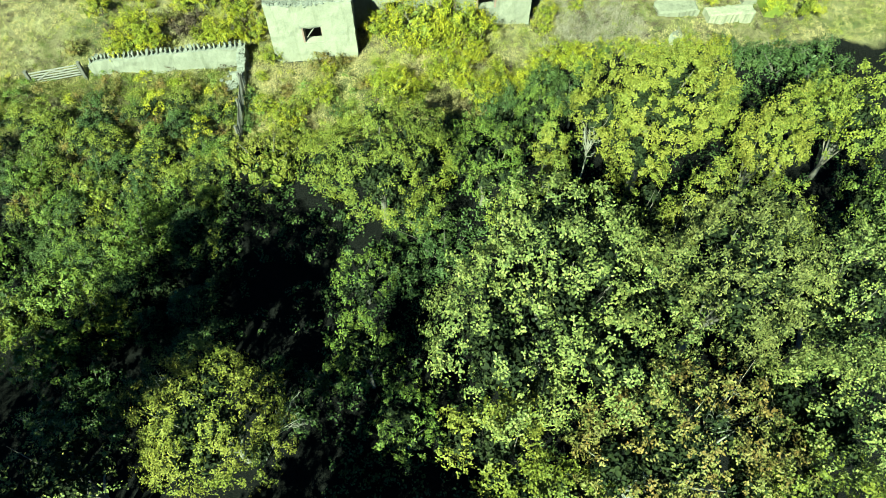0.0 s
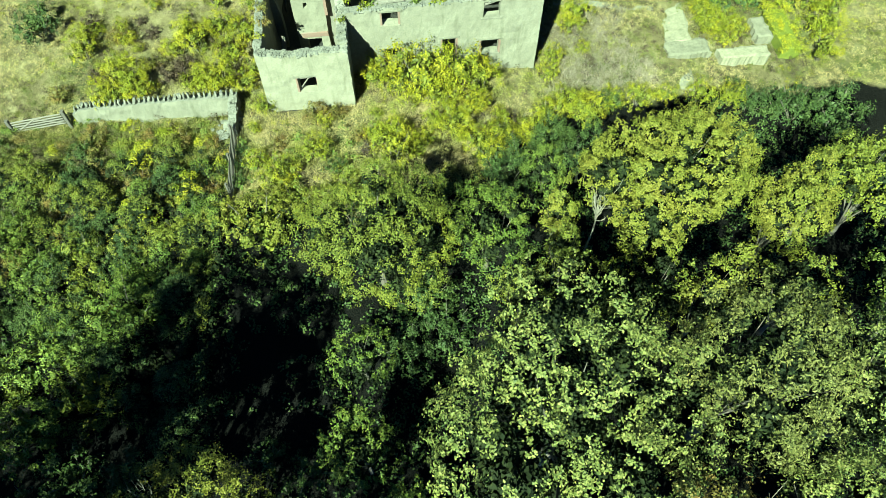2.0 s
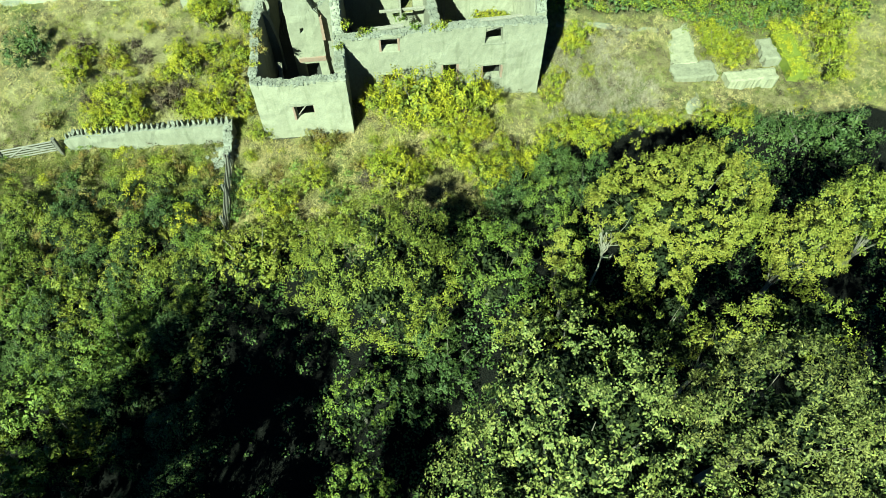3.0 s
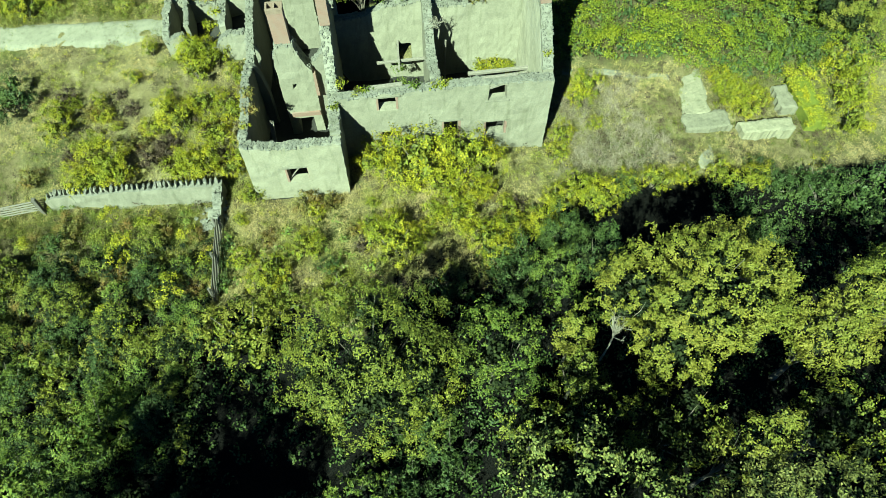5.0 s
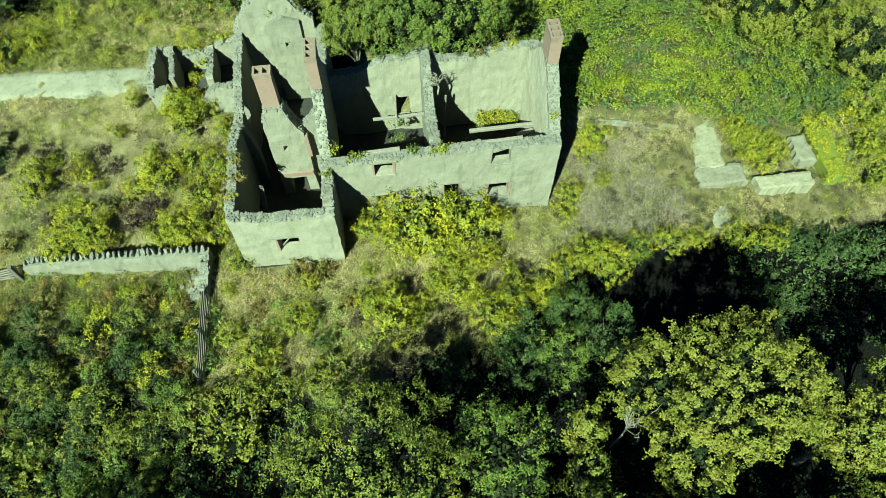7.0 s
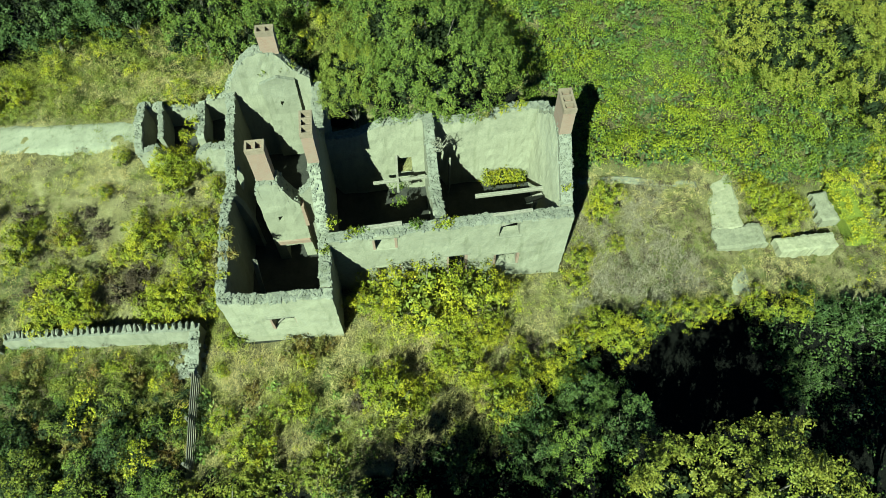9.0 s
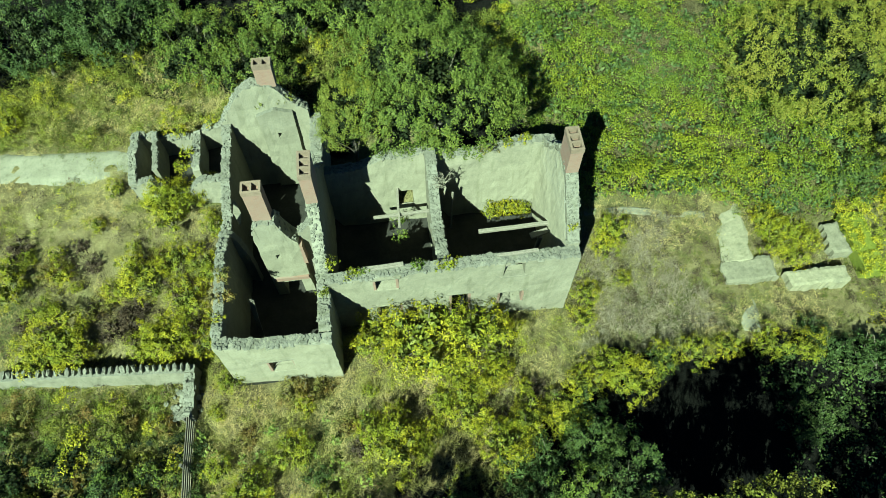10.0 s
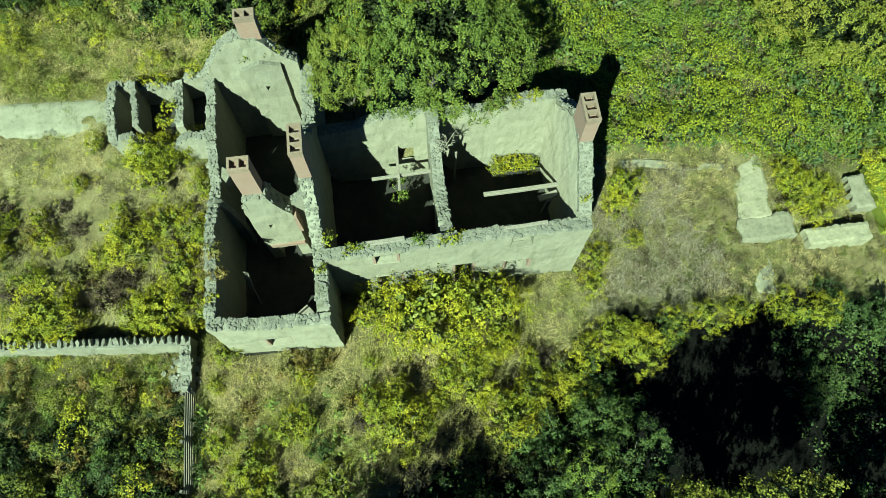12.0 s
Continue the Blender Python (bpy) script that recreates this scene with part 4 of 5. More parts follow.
syc = [(x - 2.35, y + 1.5, z + 0.2, *e) for x, y, z, *e in lumps(2.4, 2.8, 9.6, 8, 23)] + [(x + 0.5, y + 0.1, z, *e) for x, y, z, *e in lumps(3.3, 4.2, 11.3, 12, 24)] + [(x - 1.6, y - 1.6, z - 0.4, *e) for x, y, z, *e in lumps(2.0, 3.6, 9.6, 7, 25)] + [(x + 2.9, y + 0.1, z, *e) for x, y, z, *e in lumps(1.6, 3.4, 9.6, 7, 26)]
tree(14.8, 24.0, 4.4, 8.2, 4.8, YELLOW, "round-headed sycamore turning yellow", 23, 0.36, 40, 0.155, 0.12, 0.25, n_limbs=12, fill=0.75, bl=syc)
tree(20.9, 22.3, 1.9, 8.2, 2.6, YELLOW, "small sycamore with yellowing leaves", 24, 0.36, 40, 0.155, 0.12, 0.16, lobes=8, fill=1.0)
tree(8.9, 23.9, 1.0, 6.9, 2.4, YELLOW, "slim bright sapling among the scrub", 29, 0.32, 34, 0.15, 0.11, 0.08, lobes=5, fill=0.9)
tree(8.9, 22.2, 1.3, 5.6, 1.0, OLIVE, "slim olive-yellow sapling among the scrub", 25, 0.36, 28, 0.15, 0.1, 0.09, lobes=5)
for k, (x, y, r, top) in enumerate(((11.7, 29.2, 1.7, 4.2), (9.3, 28.6, 1.7, 3.8), (10.3, 31.0, 1.3, 2.8), (7.2, 28.4, 1.5, 3.2))):
    tree(x, y, r, top, 0.5, SLOE if k != 1 else FRESH, "dark bluish-green blackthorn in the scrub", 110 + k, 0.34, 30, 0.15, 0.09, 0.08, lobes=7, fill=0.7)
tree(24.6, 24.4, 1.9, 7.4, 2.6, OLIVE, "yellow-green tree at the wood edge", 37, 0.4, 34, 0.17, 0.12, 0.14, lobes=7, fill=0.9)
tree(27.6, 24.4, 2.6, 7.6, 1.5, OLIVE, "yellow-green tree at the wood edge", 26, 0.5, 30, 0.22, 0.16, 0.16, lobes=7, fill=0.8)
tree(26.6, 17.0, 3.0, 8.0, 1.5, DEEP, "dark green tree in the wood", 27, 0.5, 30, 0.2, 0.13, 0.16, lobes=7)
tree(14.4, 17.0, 1.3, 10.9, 4.0, YELLOW, "slender yellowing tree top", 28, 0.4, 28, 0.16, 0.11, 0.1, lobes=5)
for k, (x, y, r, top) in enumerate(((12.6, 18.9, 2.5, 6.6), (9.2, 19.2, 2.2, 6.4), (20.4, 18.0, 2.4, 6.6), (6.2, 19.6, 1.8, 5.6))):
    tree(x, y, r, top, 2.0, OLIVE, "thin olive-green tree in the shade of its neighbours", 90 + k, 0.36, 26, 0.17, 0.11, 0.12, lobes=7, fill=0.28)
# tall trees nearer the sun, mostly out of view, placed so that their shade lies over the hollow
tree(-19.4, 5.8, 5.9, 20.5, 9.0, OAK, "tall oak shading the hollow below the ruin", 81, 0.6, 28, 0.28, 0.18, 0.4, lobes=9, fill=1.0)
tree(-25.8, 0.2, 6.6, 19.0, 7.0, OAK, "tall oak shading the hollow below the ruin", 82, 0.7, 22, 0.4, 0.26, 0.4, lobes=9, fill=1.0)
tree(-10.8, -5.2, 4.8, 18.0, 7.0, OAK, "tall oak shading the hollow below the ruin", 83, 0.7, 22, 0.4, 0.26, 0.4, lobes=9, fill=1.0)
# the two slim trees are unseen, added to block sun on lit ground
tree(-16.6, 3.0, 2.7, 22.5, 16.0, OAK, "unseen slim tree added to shade the hollow", 86, 0.6, 26, 0.3, 0.2, 0.25, lobes=8, fill=1.0)
tree(-8.4, 0.6, 2.5, 19.0, 12.5, OAK, "unseen slim tree added to shade the hollow", 85, 0.6, 26, 0.3, 0.2, 0.25, lobes=7, fill=1.0)
tree(-6.8, -7.5, 5.6, 20.0, 8.0, OAK, "tall oak shading the hollow below the ruin", 84, 0.7, 22, 0.4, 0.26, 0.4, lobes=9, fill=1.0)
# behind the house
tree(4.4, 49.7, 4.9, 10.9, 3.6, DEEP, "big dark green tree against the back wall", 31, 0.4, 38, 0.175, 0.105, 0.3, lobes=13, fill=0.95)
tree(-0.1, 48.7, 2.3, 9.3, 3.0, OLIVE, "small feathery olive-green tree beside the gable", 32, 0.3, 40, 0.14, 0.07, 0.1, lobes=8, fill=0.9)
tree(2.0, 59.5, 4.6, 8.5, 1.0, DEEP, "dark green tree behind the ruin", 33, 0.55, 30, 0.24, 0.13, 0.26, lobes=9)
for k, (x, y, r, top) in enumerate(((-6.0, 55.2, 2.6, 6.6), (-9.6, 57.0, 2.9, 7.4), (-14.6, 59.4, 3.3, 8.0), (-20.0, 59.5, 3.6, 8.4), (-25.5, 58.5, 3.2, 7.6), (-3.0, 59.5, 3.2, 8.0), (-11.8, 62.5, 3.6, 9.0))):
    tree(x, y, r, top, 0.6, DEEP if x > -10 else SLOE, "dark green thorn tree in the back hedge", 40 + k, 0.48, 30, 0.2, 0.13, 0.14, lobes=8, group="trees of the back hedge")
for k, (x, y, r, top) in enumerate(((29.0, 53.0, 5.6, 6.6), (34.0, 48.0, 3.4, 4.6), (36.0, 56.0, 4.2, 7.2))):
    tree(x, y, r, top, 0.6, YELLOW, "yellow-green tree rising from the brambles", 60 + k, 0.42, 34, 0.17, 0.11, 0.16, lobes=9)

# ---- dead wood ----


def dead_tree(x, y, z0, h, reach, seed, label, n=9, aim=(0, 0)):
    """A bleached bare stem that forks into twigs."""
    q = random.Random(seed)
    t = thing("dead_tree", label, "dead tree", x, y, z0)
    top = Vector((aim[0] * 0.6, aim[1] * 0.6, h * 0.6))
    bm = bmesh.new()
    tube(bm, [(0, 0, -0.2), top * 0.5 + Vector((0.1, 0, 0)), top], [0.07, 0.05, 0.035], 6)
    bm.transform(t.matrix_world)
    part("trunk", bm, PALEBARK, t)
    for i in range(n):
        s = top * q.uniform(0.75, 1.0)
        d = Vector((aim[0] * 0.4 + q.uniform(-1, 1) * reach, aim[1] * 0.4 + q.uniform(-1, 1) * reach, h * q.uniform(0.15, 0.4)))
        e = s + d
        bm = bmesh.new()
        k1 = s.lerp(e, 0.4) + Vector((q.uniform(-0.2, 0.2), q.uniform(-0.2, 0.2), 0.12))
        k2 = s.lerp(e, 0.75) + Vector((q.uniform(-0.15, 0.15), q.uniform(-0.15, 0.15), 0.1))
        tube(bm, [s, k1, k2, e], [0.028, 0.02, 0.013, 0.005], 5)
        for j in range(3):
            p = k1.lerp(e, q.uniform(0.1, 0.8))
            tube(bm, [p, p + Vector((q.uniform(-0.35, 0.35), q.uniform(-0.35, 0.35), q.uniform(0.0, 0.3))) * reach], [0.014, 0.004], 4)
        bm.transform(t.matrix_world)
        part("limb", bm, PALEBARK, t)
    return t


dead_tree(11.2, 24.1, gzf(11.2, 24.1), 7.6, 0.8, 3, "bleached dead sapling beside the yellow sycamore", 16)
dead_tree(-8.2, 9.0, gzf(-8.2, 9.0), 7.0, 0.9, 5, "bare bleached limb reaching out of the hawthorn", 8, (2.8, 0.8))
dead_tree(-10.0, 9.9, gzf(-10.0, 9.9), 8.2, 0.8, 6, "bare twiggy top of the thinning hawthorn", 8, (-1.6, 1.4))
dead_tree(11.6, 6.4, gzf(11.6, 6.4), 13.0, 1.2, 8, "lichen-grey dead limb among the leaves", 10, (0.8, 0.6))

dead_tree(4.5, 44.5, 4.45, 1.5, 0.75, 9, "bare grey twiggy bush rooted on the cross wall", 16)

# ---- bushes ----
lime = [shrub_model(1.5, 2.5, LIME, "bright yellow-green bramble bush in dry grass", 70, 0.34, 31, 0.12, 0.084, 0.65), shrub_model(1.4, 2.3, LIME, "bright yellow-green bramble bush in dry grass", 71, 0.34, 31, 0.12, 0.084, 0.65)]
set_out(lime[0], [(6.7, 37.3, 1.05), (3.8, 36.0, 1.0), (5.9, 35.3, 0.75), (6.0, 31.6, 1.05), (9.6, 32.4, 0.9), (12.0, 35.4, 0.8), (-4.6, 32.6, 0.8), (0.2, 37.8, 1.15), (5.3, 37.2, 1.45), (3.1, 38.6, 0.85), (0.4, 31.7, 1.15), (13.5, 34.2, 1.0), (14.7, 43.4, 0.9), (-17.4, 40.3, 1.25), (-16.5, 39.6, 1.0), (-12.7, 43.0, 1.05), (-11.6, 48.1, 1.0), (-14.4, 42.9, 0.7), (-11.2, 39.6, 1.0), (-9.3, 43.6, 0.8), (-21.0, 43.6, 0.9), (13.9, 42.6, 0.7), (12.2, 39.8, 0.65), (11.6, 38.2, 0.6), (14.6, 40.6, 0.45)], 1)
set_out(lime[1], [(1.3, 36.9, 1.15), (4.7, 34.7, 0.8), (7.5, 32.9, 0.8), (10.8, 34.4, 0.9), (-0.6, 33.2, 0.7), (-6.6, 31.0, 0.9), (2.6, 37.2, 1.75), (-7.9, 36.6, 0.6), (4.4, 33.5, 0.95), (-11.3, 39.3, 1.05), (24.9, 43.1, 0.75), (26.9, 42.2, 0.75), (-8.6, 40.0, 0.7), (-7.1, 30.3, 0.8), (13.2, 34.8, 0.9), (15.6, 35.6, 0.75), (17.5, 35.6, 0.8), (19.6, 35.9, 0.7), (22.1, 35.8, 0.8), (24.3, 35.4, 0.8), (33.4, 41.6, 1.3), (32.8, 39.4, 1.1), (33.6, 44.0, 1.2), (-24.6, 54.6, 1.2), (-22.4, 55.4, 0.9), (-26.4, 56.0, 1.2), (26.0, 42.6, 0.85), (24.7, 42.2, 0.9), (25.6, 41.2, 0.75), (24.4, 43.6, 0.8), (-18.4, 39.4, 0.8), (-18.8, 42.3, 0.7), (-11.2, 44.3, 0.9), (-10.3, 41.6, 1.0), (-12.6, 39.4, 0.9), (-17.9, 44.4, 0.65), (-16.2, 47.4, 0.5), (-10.3, 48.0, 0.7), (-9.2, 39.0, 0.7), (-9.0, 46.0, 0.6)], 2)
straw_bush = shrub_model(1.4, 1.3, YELLOW, "straggling yellow-green scrub bush in dry grass", 72, 0.3, 22, 0.13, 0.09, 0.8)
set_out(straw_bush, [(-7.9, 27.0, 1.7), (-6.0, 28.8, 1.1), (-3.2, 29.2, 1.1), (-15.8, 27.8, 1.2), (-18.5, 31.0, 1.1), (-14.3, 30.9, 0.9), (-12.6, 33.0, 0.7), (9.0, 33.4, 0.8), (-10.6, 28.5, 1.0), (-20.7, 32.5, 1.0)], 3)
fresh = [shrub_model(1.6, 2.2, FRESH, "tangled fresh green bush in rough grass", 73, 0.32, 26, 0.16, 0.09), shrub_model(1.5, 1.9, OLIVE, "tangled olive-green bush in rough grass", 74, 0.32, 26, 0.14, 0.09)]
set_out(fresh[0], [(-21.6, 26.3, 1.2), (-15.7, 22.5, 1.5), (-19.5, 20.8, 1.5), (-20.0, 16.5, 1.4), (-15.1, 24.7, 1.1), (-25.0, 22.0, 1.5), (10.3, 31.6, 1.0), (-23.5, 29.0, 1.1)], 4)
set_out(fresh[1], [(-18.8, 27.0, 1.2), (-12.9, 27.6, 1.0), (-17.0, 17.8, 1.4), (-22.8, 18.5, 1.4), (-11.8, 25.3, 0.9), (-18.3, 24.0, 1.2), (7.3, 31.9, 1.0), (-23.0, 33.0, 1.0)], 5)
deep = shrub_model(1.6, 2.0, SLOE, "dark green thorn bush in scrub, some added as shade", 75, 0.36, 24, 0.16, 0.1)
# the first fourteen are added to darken ground meant to lie in shade
set_out(deep, [(1.2, 21.0, 1.2), (2.3, 19.3, 1.1), (0.2, 18.2, 1.0), (-17.5, 14.0, 1.1), (-15.8, 12.4, 1.0), (-14.4, 13.8, 0.9), (-19.2, 12.4, 1.1), (-6.2, 11.0, 0.8), (-5.0, 12.6, 0.8), (-7.4, 13.6, 0.7), (-12.6, 11.4, 0.8), (22.9, 32.7, 0.6), (23.9, 31.3, 0.7), (22.5, 30.6, 0.6), (25.6, 34.8, 0.9), (27.6, 34.4, 1.0), (31.0, 33.0, 1.5), (-13.0, 31.5, 0.7), (-17.2, 34.2, 0.6), (-20.5, 35.4, 0.7), (-11.8, 29.5, 0.7), (-16.0, 29.6, 0.8), (-19.4, 29.2, 0.8), (-22.0, 24.0, 1.0), (-16.8, 26.0, 0.9), (-13.2, 24.4, 0.8), (-20.8, 23.0, 1.0), (-17.8, 20.6, 1.0), (-22.5, 20.4, 1.2), (6.6, 30.2, 0.9), (3.4, 28.6, 0.9), (-3.4, 31.2, 0.5), (15.2, 35.2, 0.7), (25.2, 36.3, 0.7), (11.6, 31.0, 0.9), (8.4, 30.5, 1.0), (10.8, 33.0, 0.8), (28.6, 34.0, 1.3), (-24.5, 46.5, 1.3), (-9.45, 31.0, 0.4), (-9.4, 32.2, 0.35), (-9.45, 33.4, 0.38), (31.5, 46.0, 1.2)], 6)
russet = shrub_model(1.1, 1.1, RUSSET, "low russet and green bush with dead stems", 76, 0.26, 20, 0.12, 0.08, 0.7)
set_out(russet, [(-4.3, 35.5, 1.1), (-21.5, 30.0, 1.2), (-23.6, 27.5, 1.2), (-3.0, 35.6, 0.7), (-15.5, 42.2, 0.9), (-12.2, 44.6, 0.8), (-18.5, 44.8, 0.9), (-22.5, 40.5, 0.9), (-13.8, 35.6, 0.9), (-16.2, 32.4, 1.1), (-18.6, 33.0, 1.0), (-11.6, 31.2, 0.9), (-19.8, 36.4, 0.9), (-14.6, 33.6, 0.7), (-11.6, 35.0, 0.6), (6.4, 35.6, 0.8), (-7.0, 33.6, 0.7), (-1.6, 33.6, 0.7)], 7)

brown = shrub_model(1.2, 1.0, BRACKEN, "collapsed dark brown bracken clump in dry grass", 79, 0.28, 22, 0.14, 0.05, 0.8)
set_out(brown, [(-14.2, 40.7, 1.2), (-13.5, 41.7, 0.9), (-15.8, 42.2, 0.7), (-10.9, 42.8, 0.9), (-9.8, 40.2, 0.7), (-18.4, 41.3, 0.6), (-13.2, 44.8, 0.6), (-20.0, 41.8, 0.7), (-16.2, 45.0, 0.6), (-20.8, 46.6, 0.9), (-17.2, 46.4, 0.5), (-11.8, 31.4, 0.7), (-15.2, 30.8, 0.9), (-20.0, 31.2, 0.9), (-17.0, 33.2, 0.6), (8.4, 34.6, 0.6), (-1.2, 32.4, 0.6)], 12)

q = random.Random(6)
field = [(q.uniform(-24, -8.5), q.uniform(39.5, 49.5), q.choice((0.45, 0.6, 0.8, 1.0))) for k in range(9)] + [(q.uniform(-24, -8.5), q.uniform(43, 49.8), q.choice((0.4, 0.5, 0.6))) for k in range(9)] + [(q.uniform(-8.8, 9.5), q.uniform(31.6, 36), q.choice((0.4, 0.55, 0.7))) for k in range(20)]
low = shrub_model(1.3, 2.3, LIME, "low yellow-green bramble clump in dry grass", 77, 0.32, 20, 0.125, 0.088, 0.6)
set_out(low, field, 8)

room = shrub_model(1.2, 1.9, LIME, "bright bramble bush filling the sunlit room corner", 78, 0.28, 24, 0.14, 0.09, 1.0)
set_out(room, [(7.6, 45.5, 0.55), (8.5, 45.6, 0.55), (9.3, 45.5, 0.55)], 9)


def wall_plant(x, y, z, s, material, label, seed):
    t = thing("wall_plant", label, "plant", x, y, z)
    for i in range(3):
        bm = bmesh.new()
        a = seed + i * 2.1
        tube(bm, [(0, 0, -0.05), (0.1 * s * math.cos(a), 0.1 * s * math.sin(a), 0.3 * s), (0.3 * s * math.cos(a), 0.3 * s * math.sin(a), 0.75 * s)], [0.02, 0.014, 0.005], 4)
        bm.transform(t.matrix_world)
        part("stem", bm, BARK, t)
    leafy(t, crown([(0, 0, 0.25 * s, 0.45 * s, 0.4 * s, 0.3 * s), (0.3 * s, 0.05, 0.2 * s, 0.3 * s, 0.25 * s, 0.2 * s)], 0.16, 12, 0.12, 0.08, material, "foliage", holes=0.0))
    return t


for k, (x, y, z, s, m, l) in enumerate((
        (4.25, F + 0.3, 5.2, 0.75, LIME, "yellow-green tuft rooted in the wall head"), (3.7, F + 0.25, 5.25, 0.5, LIME, "yellow-green tuft rooted in the wall head"),
        (2.6, F + 0.4, 5.3, 0.7, FRESH, "sapling rooted in the wall head"), (-0.7, F + 0.35, 5.25, 0.6, LIME, "trailing ivy on the wall head"),
        (-0.1, F + 0.4, 5.25, 0.5, FRESH, "trailing ivy on the wall head"), (-1.7, 40.2, 5.3, 0.7, LIME, "ivy hanging on the party wall"),
        (-1.6, 39.7, 4.6, 0.6, LIME, "ivy hanging on the party wall"), (-2.2, 39.0, 4.85, 0.5, OLIVE, "moss and ivy along the wall head"),
        (-7.2, 40.4, 5.0, 0.9, RUSSET, "dead brown creeper over the wall head"), (-7.0, 39.4, 4.7, 0.9, RUSSET, "dead brown creeper over the wall head"),
        (-7.3, 38.3, 4.7, 0.5, LIME, "yellow-green tuft rooted in the wall head"), (-3.6, 50.0, 6.7, 0.8, OLIVE, "grassy growth on the gable ledge"),
        (-4.9, 50.0, 6.5, 0.7, OLIVE, "grassy growth on the gable ledge"), (1.9, 44.6, 1.6, 0.8, FRESH, "green bush climbing the floor beam"),
        (1.9, 44.0, 0.9, 0.8, FRESH, "green bush climbing the floor beam"), (7.2, BK - 0.4, 5.3, 1.0, RUSSET, "rusty fern rooted on the back wall"), (8.2, BK - 0.3, 5.7, 0.6, LIME, "yellow-green tuft rooted in the wall head"),
        (9.2, BK - 0.3, 5.8, 0.6, LIME, "yellow-green tuft rooted in the wall head"), (10.5, 40.4, 6.2, 0.4, LIME, "moss patch on the gable head"),
        (-10.1, 50.2, 2.8, 0.8, LIME, "bramble growing over the cell wall"), (-10.9, 52.2, 2.4, 0.9, LIME, "bramble growing over the cell wall"),
        (-12.0, 52.2, 2.5, 0.6, LIME, "bramble growing over the cell wall"), (-8.8, 52.2, 3.0, 0.7, LIME, "bramble growing over the cell wall"),
        (-10.6, 49.6, 2.2, 0.9, LIME, "bramble growing over the cell wall"), (-2.4, 43.9, 6.2, 0.5, OLIVE, "moss and ivy along the wall head"))):
    wall_plant(x, y, z, s, m, l, k)

# ---- low growth, too dense to count ----


def hummock(s, amp):
    return lambda x, y: amp * (1.5 * vnoise(x * s * 0.6 + 11, y * s * 0.6) - 0.4 + 0.5 * (vnoise(x * s * 1.7, y * s * 1.7 + 40) - 0.4))


def mound(x, y):
    edge = np.clip((y - 44.6) / 1.5, 0, 1) * np.clip((x - 11.6) / 1.2, 0, 1)
    return edge * (0.8 + hummock(0.8, 0.8)(x, y) + hummock(2.4, 0.5)(x, y)) + 0.1


def clear(x, y):
    """False where walls, rooms, track and foundations stand."""
    house_in = ((x > -7.7) & (x < -1.8) & (y > 36.3) & (y < 51)) | ((x > -1.9) & (x < 10.95) & (y > 39.2) & (y < 46.85)) | ((x > -13.8) & (x < -7.5) & (y > 48.3) & (y < 52.5))
    track_in = (x < -13.7) & (np.abs(y - 51.8 + 0.105 * (x + 15.2)) < 1.0)
    found_in = ((x > 21.2) & (x < 24.4) & (y > 39.8) & (y < 41.4)) | ((x > 21.8) & (x < 23.2) & (y > 40) & (y < 45.2)) | ((x > 25.0) & (x < 28.6) & (y > 39.0) & (y < 40.2)) | ((x > 28.3) & (x < 29.5) & (y > 40.9) & (y < 43.5))
    wall_in = (x > -20.8) & (x < -9.6) & (np.abs(y - 38.3 + 0.124 * (x + 15)) < 0.4)
    heap_in = (x + 10.6) ** 2 + (y - 36.0) ** 2 < 1.2 ** 2
    return ~(house_in | track_in | found_in | wall_in | heap_in)


def clumps(name, x0, x1, y0, y1, density, per, size, height, length, width, material, label, category, keep=None, squash=0.8):
    """Leaves in small domes over the ground, for growth seen as a broken, pitted surface."""
    n = int((x1 - x0) * (y1 - y0) * density)
    x, y = rng.uniform(x0, x1, n), rng.uniform(y0, y1, n)
    ok = clear(x, y)
    if keep is not None:
        ok &= keep(x, y)
    x, y = x[ok], y[ok]
    z = gz(x, y) + waves(x, y) + height(x, y) + rng.uniform(-0.5, 0.5, len(x)) * size
    C = np.stack([x, y, z], axis=1)[:, None, :]
    d = rng.normal(size=(len(x), per, 3))
    d[:, :, 2] = np.abs(d[:, :, 2])
    d /= np.linalg.norm(d, axis=2, keepdims=True)
    P = C + d * size * rng.uniform(0.5, 1.15, (len(x), per, 1)) * np.array([1, 1, squash])
    N = unit((d * 0.8 + np.array([-0.1, -0.2, 0.5]) + 0.35 * rng.normal(size=d.shape)).reshape(-1, 3))
    ob = new(name, leaf_mesh(name, P.reshape(-1, 3), N, length, width, material))
    return tagged(ob, label, category, kind="stuff")


def tufts(name, x0, x1, y0, y1, density, per, length, width, material, label, category, keep=None, spread=0.1):
    n = int((x1 - x0) * (y1 - y0) * density)
    x, y = rng.uniform(x0, x1, n), rng.uniform(y0, y1, n)
    ok = clear(x, y) | (name == "track_grass")
    if keep is not None:
        ok &= keep(x, y)
    x, y = x[ok], y[ok]
    lean = rng.normal(size=(len(x), 1, 2)) * 0.25 + np.array([0.15, 0.2])
    D = np.concatenate([rng.normal(size=(len(x), per, 2)) * 0.5 + lean, rng.uniform(0.5, 1.0, (len(x), per, 1))], axis=2)
    D = unit(D.reshape(-1, 3))
    P = np.repeat(np.stack([x, y, gz(x, y) + waves(x, y) + (0.1 if name == "track_grass" else 0.02)], axis=1), per, axis=0)
    P[:, :2] += rng.normal(size=(len(P), 2)) * spread
    ob = new(name, blade_mesh(name, P, D, length, width, material))
    return tagged(ob, label, category, kind="stuff")


